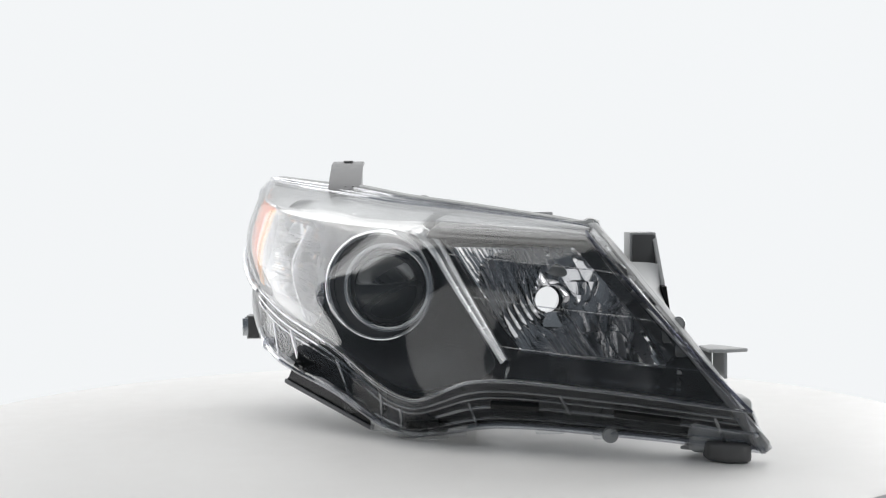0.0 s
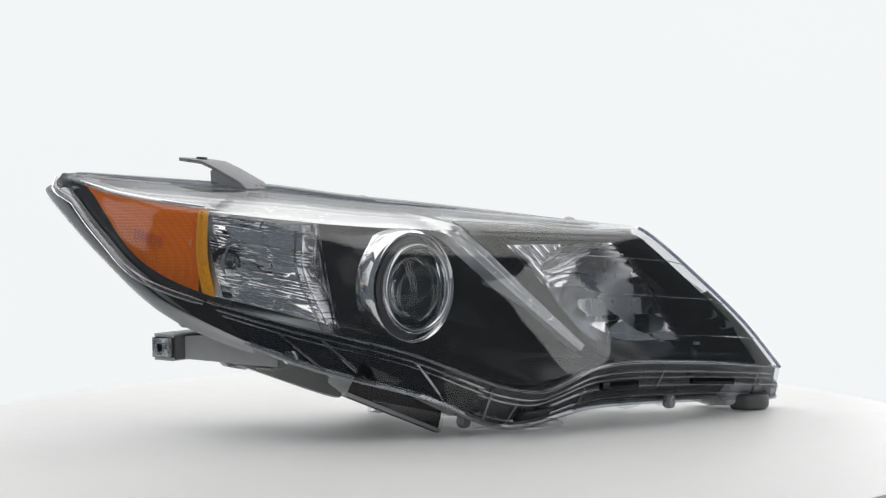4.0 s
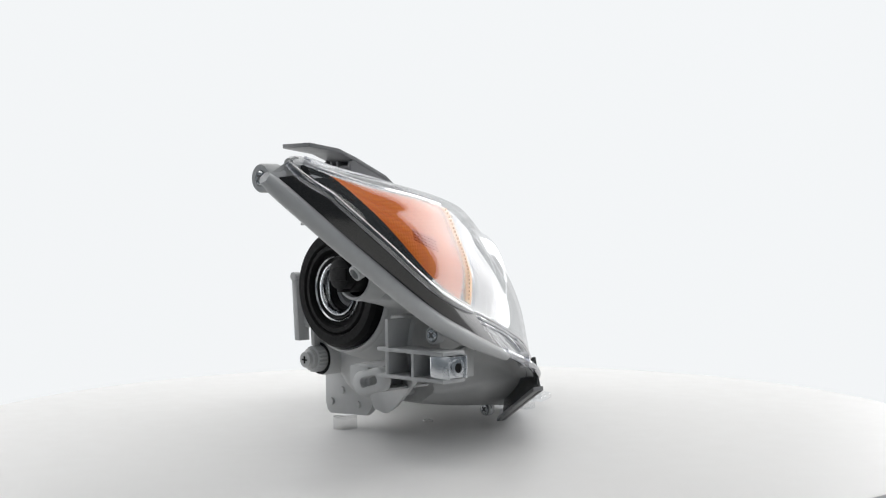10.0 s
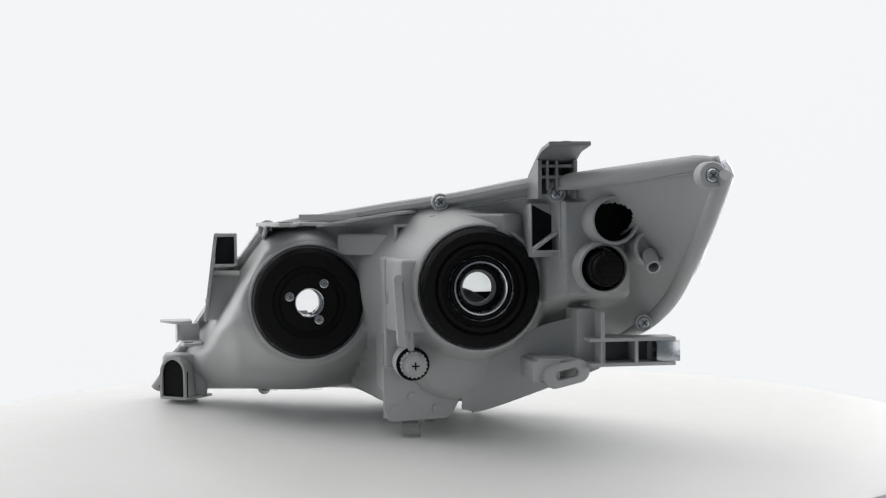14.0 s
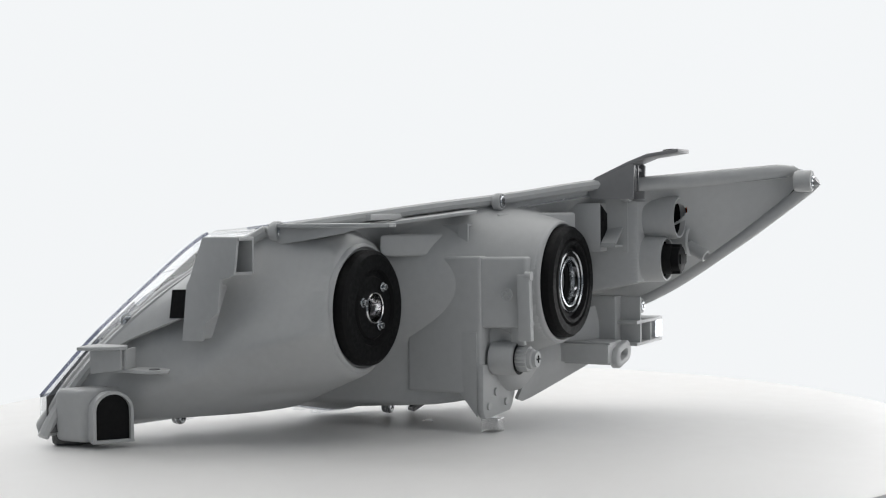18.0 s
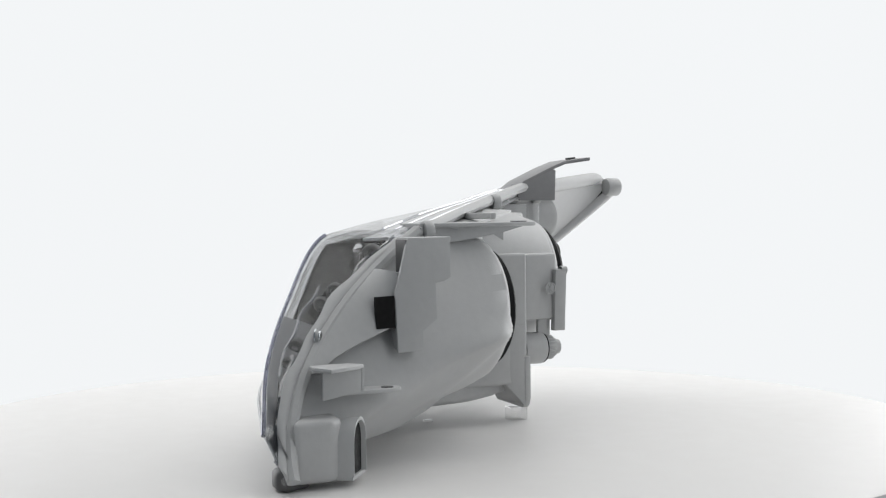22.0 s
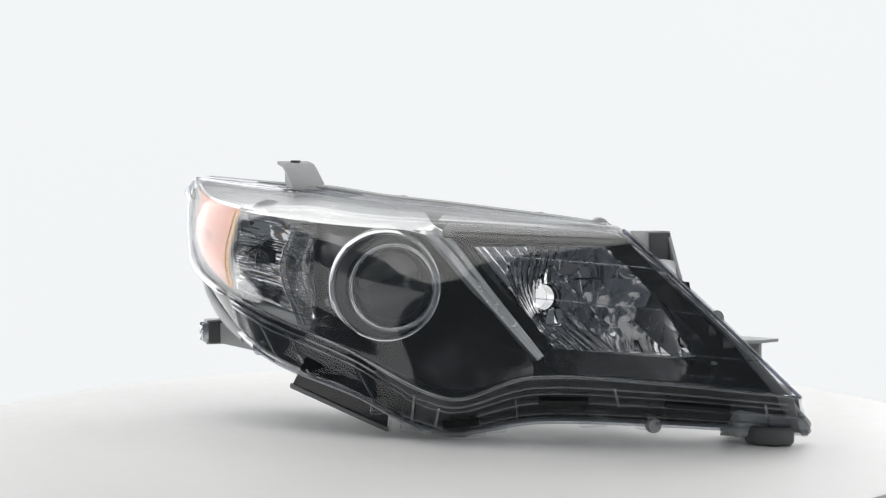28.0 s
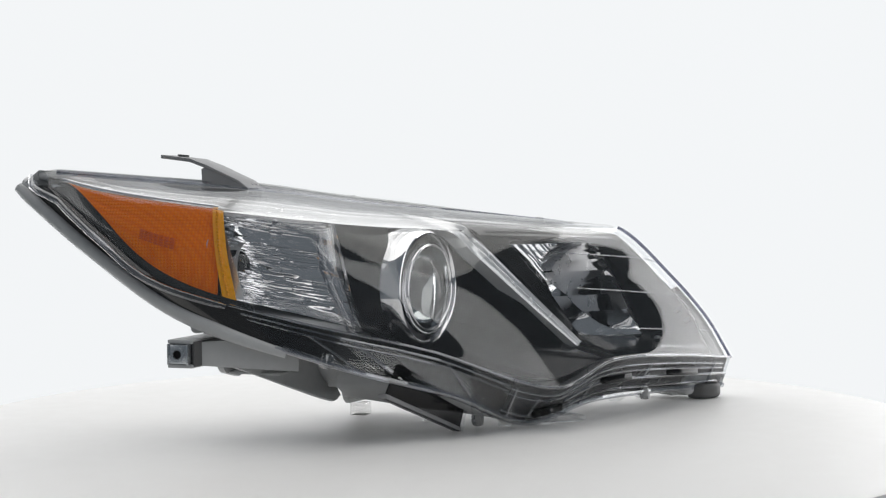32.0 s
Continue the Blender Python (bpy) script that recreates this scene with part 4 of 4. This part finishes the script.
def signal_at(a, b):
    top = np.array([-.129, .117, .1705]) * (1 - a) + np.array([-.080, .043, .1575]) * a
    bot = np.array([-.143, .103, .1065]) * (1 - a) + np.array([-.084, .022, .0805]) * a
    p = top * (1 - b) + bot * b
    depth = 0.030 * (max(0.0, 4 * a * (1 - a)) ** 0.7) * (max(0.0, 4 * b * (1 - b)) ** 0.6)
    k = max(i for i, e in enumerate(BAND_EDGES[:-1]) if b >= e or i == 0)
    s = (b - BAND_EDGES[k]) / (BAND_EDGES[k + 1] - BAND_EDGES[k])
    stair = 0.56 + 0.20 * b - 0.022 * (int(b * 13) % 2)
    flute = BAND_TILT[k] * (s - 0.5) + BAND_STEP[k] + (0.0004 * math.sin(b * 190 + 2 * a) if k % 2 == 0 else 0.0006 * math.sin(a * 21 + k))
    flute += 0.0005 * noise.noise(V((a * 7, b * 26, 0))) + (0.0030 if a > stair else 0.0)
    inside = min(1, 12 * a, 12 * (1 - a), 12 * b, 12 * (1 - b))
    return p + np.array([0.45, 0.85, 0.0]) * (depth + flute * inside)


sig = part("signal_bowl", Mesh().grid([[signal_at(a, b) for b in span(0, 1, 130)] for a in span(0, 1, 90)]), M_CHROME, lamp, "banded chrome bowl of the turn signal", angle=24)
rows = [[tuple(np.array(inner_at(0.334 - 0.010 * (1 - b) + 0.016 * b, 0.36 + 0.58 * b, 0.006)) * (1 - s) + np.array(signal_at(0.02, b)) * s) for s in span(0, 1, 6)] for b in span(0, 1, 30)]
part("signal_rim", Mesh().grid(rows), M_GARNISH, sig, "smooth silver rim of the turn signal", angle=60)
part("signal_bulb", Mesh().lathe((-0.1135, 0.1080, 0.1270), (-0.5, -0.85, 0), [(0.0095, -0.004), (0.0090, 0.008), (0.0070, 0.014), (0.0035, 0.018), (0, 0.0185)], 24), M_INNER, sig, "clear bulb in the turn signal")
part("bulb_seat", Mesh().lathe((-0.1135, 0.1080, 0.1270), (-0.5, -0.85, 0), [(0.0125, -0.006), (0.0120, 0.001), (0.0095, 0.002), (0.0, 0.0015)], 24), M_RUBBER, sig)
left_edge = curve([0, 0.5, 1], [(-0.0960, 0.0520, 0.1540), (-0.1080, 0.0400, 0.1210), (-0.0965, 0.0252, 0.0785)])
right_edge = curve([0, 0.5, 1], [(-0.0755, 0.0470, 0.1540), (-0.0878, 0.0355, 0.1205), (-0.0758, 0.0212, 0.0775)])
rows = []
for a in span(0, 1, 40):
    p, q = left_edge(a), right_edge(a)
    rows.append([p * (1 - k) + q * k + np.array([-0.0018, -0.0035, 0]) * (4 * k * (1 - k)) ** 0.6 for k in span(0, 1, 14)])
strip_lens = part("inner_lens", Mesh().shell(rows, 0.0022), M_INNER, lamp, "curved clear inner lens strip", angle=30)
for k, r in ((0, 0.0013), (3, 0.0006), (10, 0.0006), (13, 0.0013)):
    part("inner_rim", Mesh().tube([row[k] for row in rows], r, 6), M_EDGE, strip_lens)
for i in (2, 5, 11, 12, 21, 29, 33, 35, 37, 39):
    part("inner_step", Mesh().tube(rows[i], 0.0006, 5), M_EDGE, strip_lens)

# left bezel with the projector's opening
PC = (-0.0350, 0.1080)
fin_path = curve([0, .12, .22, .5, .75, 1.0], [(-.022, -.004, .1560), (-.008, -.017, .1550), (.004, -.033, .1440), (.0225, -.0615, .1125), (.0385, -.0855, .0855), (.0545, -.110, .0585)])
strip = [fin_path(k) + np.array([0, 0.0025, 0]) for k in (0.13, 0.3, 0.5, 0.75, 1.0)]
outer = [inner_at(u, 0.34, 0.012) for u in span(0.485, 0.695, 8)] + [np.array(p) + np.array([-0.004, 0.006, -0.002]) for p in strip]
outer += [inner_at(u, 0.985, 0.008) for u in span(0.80, 0.49, 24)] + [(-.0845, .0260, .0830), (-.0830, .0330, .1050), (-.0815, .0400, .1350)]
lo = ring_loop(outer, PC)
rim = [(PC[0] + 0.0436 * math.cos(-math.pi + 2 * math.pi * k / 120), 0.0040, PC[1] + 0.0436 * math.sin(-math.pi + 2 * math.pi * k / 120)) for k in range(120)]
rows = []
for s in span(0, 1, 26):
    dip = 0.010 * math.sin(math.pi * s)
    rows.append([tuple(np.array(a) * (1 - s) + np.array(b) * s + np.array([0, dip, 0])) for a, b in zip(lo, rim)])
bez = part("projector_bezel", Mesh().grid(rows, closed=True), M_BLACK, lamp, "glossy black bezel round the projector", angle=50)
m = Mesh()
for i in range(10):
    w = 0.0085 - 0.0003 * i
    p = np.array([0.0180 + 0.0006 * i, -0.0530 - 0.0016 * i, 0.0760 - 0.0026 * i])
    m.slab([p + np.array([-w, 0.009, 0]), p + np.array([w, -0.013, 0]), p + np.array([w, -0.013, 0.0010]), p + np.array([-w, 0.009, 0.0010])], (0.0006, 0.0016, 0))
part("bezel_grooves", m, M_BLACK, bez, "fine grooves in the black bezel")

AXIS = V((-0.174, -0.985, 0.0))
pr = part("projector", Mesh().lathe((PC[0], -0.006, PC[1]), AXIS, [(0.0460, -0.014), (0.0455, -0.004), (0.0448, 0.003), (0.0440, 0.0070), (0.0430, 0.0090), (0.0418, 0.0096), (0.0406, 0.0088), (0.0396, 0.0060), (0.0388, 0.0), (0.0384, -0.006)], 72), M_CHROME, lamp, "chrome shroud of the projector lamp", angle=60)
LC = (-0.0307, 0.1072)
part("lens_ring", Mesh().lathe((LC[0], -0.0130, LC[1]), AXIS, [(0.0352, -0.012), (0.0350, -0.001), (0.0343, 0.0014), (0.0331, 0.0025), (0.0319, 0.0023), (0.0309, 0.0008), (0.0303, -0.002), (0.0300, -0.006)], 64), M_CHROME, pr, "chrome ring round the projector glass", angle=60)
part("ring_gap", Mesh().lathe((PC[0] * 0.5 + LC[0] * 0.5, -0.004, PC[1]), AXIS, [(0.0400, 0.0), (0.0330, 0.0)], 48), M_DARKGREY, pr)
cu, cv = V((0.985, -0.174, 0.0)), V((0, 0, 1))
for a in (20, 140, 262):
    q = V((LC[0], -0.0145, LC[1])) + (cu * math.cos(radians(a)) + cv * math.sin(radians(a))) * 0.0325
    part("ring_clip", Mesh().box((q[0] - 0.0016, q[1] - 0.0002, q[2] - 0.0012), (q[0] + 0.0016, q[1] + 0.004, q[2] + 0.0012)), M_CHROME, pr, bevel=0.0005)
part("glass", Mesh().lathe((LC[0], -0.0090, LC[1]), AXIS, [(0, 0.0150), (0.006, 0.0146), (0.012, 0.0130), (0.018, 0.0102), (0.024, 0.0060), (0.0295, 0.0), (0.0300, -0.003), (0, -0.003)], 56), M_GLASS, pr, "domed clear projector glass", angle=40)
part("tunnel", Mesh().lathe((LC[0], -0.0080, LC[1]), (0, 1, 0), [(0.0302, 0.0), (0.0310, 0.012), (0.0300, 0.045), (0.0345, 0.055)], 48), M_BLACK, pr, "black tunnel behind the glass")
part("projector_bowl", Mesh().lathe((CAP2[0], 0.0, CAP2[1]), (0, 1, 0), [(0.0345, 0.045), (0.0335, 0.062), (0.0300, 0.078), (0.0240, 0.092), (0.0175, 0.101), (0.0165, 0.112)], 48), M_CHROME, pr)
part("opening_ring", Mesh().lathe((CAP2[0], 0.1040, CAP2[1]), (0, 1, 0), [(0.0185, 0.0), (0.0165, 0.0), (0.0160, 0.0012), (0.0150, 0.0012), (0.0145, 0.0), (0.0132, -0.001), (0.0128, -0.004)], 40), M_RUBBER, pr, "black ring in the bulb opening")
part("bulb_seat", Mesh().lathe((CAP2[0], 0.0960, CAP2[1]), (0, 1, 0), [(0.0110, -0.002), (0.0112, 0.004), (0.0130, 0.0055), (0.0162, 0.0055), (0.0165, 0.002)], 40), M_MID, pr, "grey bulb seat")
part("cutoff_shield", Mesh().box((LC[0] - 0.034, 0.0400, 0.0740), (LC[0] + 0.034, 0.0420, 0.1045)), M_DARKGREY, pr)

def lens_point(x, z):
    """The point of the lens over a place in x and z, by halving steps."""
    u, v = 0.85, 0.6
    step = 0.15
    best = 9
    while step > 0.0008:
        moved = False
        for du, dv in ((step, 0), (-step, 0), (0, step), (0, -step), (step, step), (-step, -step), (step, -step), (-step, step)):
            a, b = min(1, max(0, u + du)), min(1, max(0.3, v + dv))
            p = lens_at(a, b)
            e = math.hypot(p[0] - x, p[2] - z)
            if e < best:
                best, u, v, moved = e, a, b, True
                break
        if not moved:
            step /= 2
    return lens_at(u, v)


# silver garnish along the shoulder, which sweeps down as the fin between the two chambers


def fin_edge(s, k):
    p = fin_path(s)
    d = fin_path(min(1, s + 0.02)) - fin_path(max(0, s - 0.02))
    side = np.array([-d[2], 0, d[0]])
    side /= np.linalg.norm(side)
    w = 0.0070 * (1 - 0.62 * s) * k
    return p + side * w + np.array([0, -side[0] * w * 0.5, 0])


def ridge(k):
    """Twin ridges with a hollow between them."""
    return -0.0011 * math.cos(4 * math.pi * (k - 0.14)) if 0.02 < k < 0.98 else 0.0012


KS = (0.0, 0.08, 0.14, 0.24, 0.38, 0.5, 0.62, 0.76, 0.86, 0.93, 1.0)
keyed = []
for u in (0.03, 0.08, 0.14, 0.22, 0.30, 0.38, 0.45, 0.52, 0.58, 0.62):
    keyed.append([garnish_at(u, 0.05 + 0.265 * k) for k in KS])
for hi, lo, r in ((garnish_at(0.655, 0.11), np.array([-0.0200, -0.0215, 0.1512]), 0.2), (np.array([-0.0022, -0.0290, 0.1556]), np.array([-0.0065, -0.0285, 0.1462]), 0.6),
                  (fin_edge(0.22, 1), fin_edge(0.30, -1), 1), (fin_edge(0.38, 1), fin_edge(0.42, -1), 1), (fin_edge(0.55, 1), fin_edge(0.57, -1), 1), (fin_edge(0.78, 1), fin_edge(0.78, -1), 0.9), (fin_edge(0.99, 1), fin_edge(1.0, -1), 0.6)):
    keyed.append([hi * (1 - k) + lo * k + np.array([0, ridge(k) * r, 0]) for k in KS])
for row in keyed:
    row.insert(0, row[0] + np.array([0.002, 0.010, -0.002]))
    row.append(row[-1] + np.array([0.000, 0.011, -0.0015]))
lines = [curve(range(len(keyed)), [row[k] for row in keyed]) for k in range(len(KS) + 2)]
part("top_garnish", Mesh().grid([[c(t) for c in lines] for t in span(0, len(keyed) - 1, 170)]), M_GARNISH, lamp, "silver garnish that sweeps down as a ridged fin", angle=50)

# high-beam bowl and the black bezel round it
HB = (0.0948, 0.0962)
corners = [(.0170, -.0610, .1425), (.0380, -.0800, .1420), (.0700, -.0960, .1410), (.1140, -.1080, .1385), (.1420, -.1230, .1000), (.1670, -.1380, .0560), (.1200, -.1230, .0600), (.0660, -.1060, .0655), (.0400, -.0900, .1000)]
hl = ring_loop(corners, HB, 144)


def bowl_sides(z):
    return 0.017 + (0.1425 - z) * 0.636, 0.114 + (0.1385 - z) * 0.642


def bowl_front(x, z):
    set_back = 0.012 * max(0.0, (0.05 - x) / 0.033) * max(0.0, (z - 0.11) / 0.03)
    return -0.0795 - 0.34 * (x - 0.017) - 0.12 * (0.10 - z) + set_back


def bowl_y(x, z):
    """Depth of the bowl: deepest round the bulb hole, open towards the lens."""
    xl, xr = bowl_sides(z)
    fx = abs(x - HB[0]) / (xr - HB[0] if x > HB[0] else HB[0] - xl)
    fz = abs(z - HB[1]) / (0.0445 if z > HB[1] else 0.066)
    f = min(1.0, (fx ** 2.4 + fz ** 2.4) ** (1 / 2.4))
    return -0.0090 + (bowl_front(x, z) + 0.0090) * f ** 1.5


def bowl_point(a, z, dy=0.0):
    xl, xr = bowl_sides(z)
    x = xl + (xr - xl) * a
    return (x, bowl_y(x, z) + dy, z)


def off_hole(p):
    return math.hypot(p[0] - HB[0], p[2] - HB[1]) > 0.0112


FLOOR_Z, CEIL_Z = 0.0575, 0.1392
rng = random.Random(4)
m = Mesh()


def facet(a0, a1, z0, z1, bulge, step, tilt, na=7, nz=8, shear=0.0):
    rows = []
    for i in range(na):
        s = i / (na - 1)
        a = a0 + (a1 - a0) * s
        row = []
        for j in range(nz):
            q = j / (nz - 1)
            z = min(CEIL_Z, max(FLOOR_Z, z0 + (z1 - z0) * q + shear * (a - 0.6)))
            x, y, z = bowl_point(a, z)
            near = min(1.0, max(0.0, (math.hypot(x - HB[0], z - HB[1]) - 0.010) / 0.008))
            row.append((x, y - near * (bulge * (1 - (2 * s - 1) ** 2) + step + tilt * (q - 0.5)), z))
        rows.append(row)
    m.grid(rows, keep=lambda i, j: off_hole(rows[i][j]))


flutes = (0, 0.065, 0.13, 0.20, 0.275, 0.35, 0.43)
heights = (FLOOR_Z, 0.069, 0.082, 0.096, 0.110, 0.124, CEIL_Z)
for a0, a1 in zip(flutes, flutes[1:]):
    for z0, z1 in zip(heights, heights[1:]):
        facet(a0, a1, z0, z1, 0.0013, rng.uniform(-0.0004, 0.0008), rng.uniform(-0.002, 0.002), 7, 9)
for a0, a1 in ((0.43, 0.475), (0.475, 0.54), (0.54, 0.60)):
    for z0, z1 in ((FLOOR_Z, 0.072), (0.072, 0.086), (0.086, 0.106), (0.106, 0.122), (0.122, CEIL_Z)):
        facet(a0, a1, z0, z1, rng.uniform(0.0008, 0.0016), rng.uniform(-0.0006, 0.0010), rng.uniform(-0.003, 0.003), 7, 9)
levels = (FLOOR_Z - 0.004, 0.074, 0.088, 0.099, 0.109, 0.119, 0.129, CEIL_Z + 0.004)
for a0, a1 in ((0.60, 0.72), (0.72, 0.86), (0.86, 1.0)):
    for z0, z1 in zip(levels, levels[1:]):
        facet(a0, a1, z0, z1, rng.uniform(0.0010, 0.0022), rng.uniform(-0.0008, 0.0012), rng.uniform(-0.006, 0.004), shear=0.016)
hb = part("high_beam_bowl", m, M_BOWL, lamp, "fluted chrome high-beam bowl with an empty bulb hole", angle=14)
rows = [[bowl_point(a, z, 0.0035) for z in span(FLOOR_Z, CEIL_Z, 50)] for a in span(0, 1, 70)]
part("bowl_shell", Mesh().grid(rows, keep=lambda i, j: off_hole(rows[i][j])), M_BOWL, hb)
rows = []
for a in span(0.0, 0.985, 30):
    x, y, z = bowl_point(a, FLOOR_Z)
    e = bowl_front(x, z) + 0.004
    rows.append([(x, y * (1 - k) + e * k, z - 0.002 * k + 0.0015 * math.sin(math.pi * k)) for k in span(0, 1, 8)])
part("bowl_floor", Mesh().grid(rows), M_MATTE_CHROME, hb, "smooth silvery floor of the high beam", angle=50)
part("bulb_collar", Mesh().lathe((HB[0], -0.0080, HB[1]), (0, -1, 0), [(0.0105, -0.004), (0.0105, 0.0035), (0.0112, 0.0042), (0.0138, 0.0040), (0.0142, -0.002)], 40), M_CHROME, hb)
part("bulb_shield", Mesh().prism([(.0885, .0800), (.0900, .0690), (.1020, .0690), (.1050, .0800), (.1010, .0880), (.0925, .0880)], "y", -0.0290, -0.0270), M_CHROME, hb, bevel=0.0006)
outer = [inner_at(u, 0.335, 0.010) for u in span(0.72, 0.985, 14)] + [inner_at(0.985, v, 0.010) for v in span(0.36, 0.97, 10)] + [inner_at(u, 0.985, 0.010) for u in span(0.985, 0.815, 14)]
outer += [np.array(p) + np.array([0.003, 0.008, 0.0]) for p in strip[::-1]]
lo = ring_loop(outer, HB, 144)
rows = []
for s in span(0, 1, 16):
    rows.append([tuple(np.array(a) * (1 - s) + np.array(b) * s + np.array([0, 0.004 * math.sin(math.pi * s), 0])) for a, b in zip(lo, hl)])
part("high_beam_bezel", Mesh().grid(rows, closed=True), M_BLACK, lamp, "glossy black bezel round the high beam", angle=40)
# lower lip of the bezels, following the lens
rows = [[inner_at(u, 0.985, 0.008 + d) - np.array([0, 0, e]) for d, e in ((0.003, 0.0016), (0.006, 0.0026), (0.011, 0.005), (0.028, 0.009))] for u in span(0.40, 0.985, 70)]
part("bezel_lip", Mesh().grid(rows), M_BLACK, lamp, angle=50)
# inner end: side of the bezel behind the clear end wall
rows = [[lens_at(1, v) + np.array([-0.004 - 0.35 * d, 0.010 + d, 0]) for d in span(0, 0.026, 6)] for v in span(0.33, 1.0, 20)]
part("bezel_side", Mesh().grid(rows), M_BLACK, lamp, "black side wall of the bezel", angle=50)

rows = [[right_at(v, w) + np.array([-0.0045, 0.002, 0]) for w in span(0.05, 1, 6)] for v in span(0.42, 1.0, 16)]
part("end_backing", Mesh().shell(rows, 0.001), M_MID, lamp, "grey inner wall at the housing's end", angle=50)

for v, w, r in ((0.10, 0.80, 0.0060), (0.27, 0.74, 0.0052), (0.33, 0.66, 0.0046), (0.52, 0.62, 0.0050), (0.60, 0.56, 0.0040)):
    part("end_clip", Mesh().lathe(right_at(v, w) + np.array([-0.003, 0.002, 0]), (0.85, -0.5, 0), [(r * 1.1, -0.006), (r, 0.001), (r * 0.8, 0.0022), (r * 0.45, 0.0024), (r * 0.4, 0.0), (0, 0.0)], 18), M_DARKGREY, lamp)
for v0, v1, w, r in ((0.02, 0.40, 0.86, 0.0016), (0.25, 0.66, 0.45, 0.0012), (0.55, 0.98, 0.70, 0.0018)):
    part("end_rib", Mesh().tube([right_at(v0 + (v1 - v0) * k / 11, w + 0.04 * math.sin(k * 1.3)) + np.array([-0.001, 0, 0]) for k in range(12)], r, 6), M_EDGE, lens)

# fine moulded lines across the lens
LINES = [((.0156, .1346), (.1346, .1231)), ((.0328, .1048), (.1611, .0915)), ((.0486, .0727), (.1824, .0607))]


for (x0, z0), (x1, z1) in LINES:
    pts = [lens_point(x0 + (x1 - x0) * k / 9, z0 + (z1 - z0) * k / 9) + np.array([0, 0.0022, 0]) for k in range(10)]
    part("moulded_line", Mesh().tube(pts, 0.00045, 5), M_EDGE, lens)
m = Mesh()
for k in range(16):
    if k % 5 == 3:
        continue
    p = lens_point(0.098 + 0.0043 * k, 0.0535 - 0.0004 * k) + np.array([0, 0.0026, 0])
    m.slab([p, p + np.array([0.0030, -0.0011, 0]), p + np.array([0.0030, -0.0011, 0.0014]), p + np.array([0, 0, 0.0014])], (0, 0.0003, 0))
part("moulded_marks", m, M_EDGE, lens, "row of tiny moulded marks")


def motions():
    """The turntable and what stands on it turn steadily together."""
    rows = [(t, pose(0, 0, 0, 0, 0, TURN * t)) for t in range(0, 33)]
    for thing in (table, block, lamp):
        walk(thing, rows)

motions()
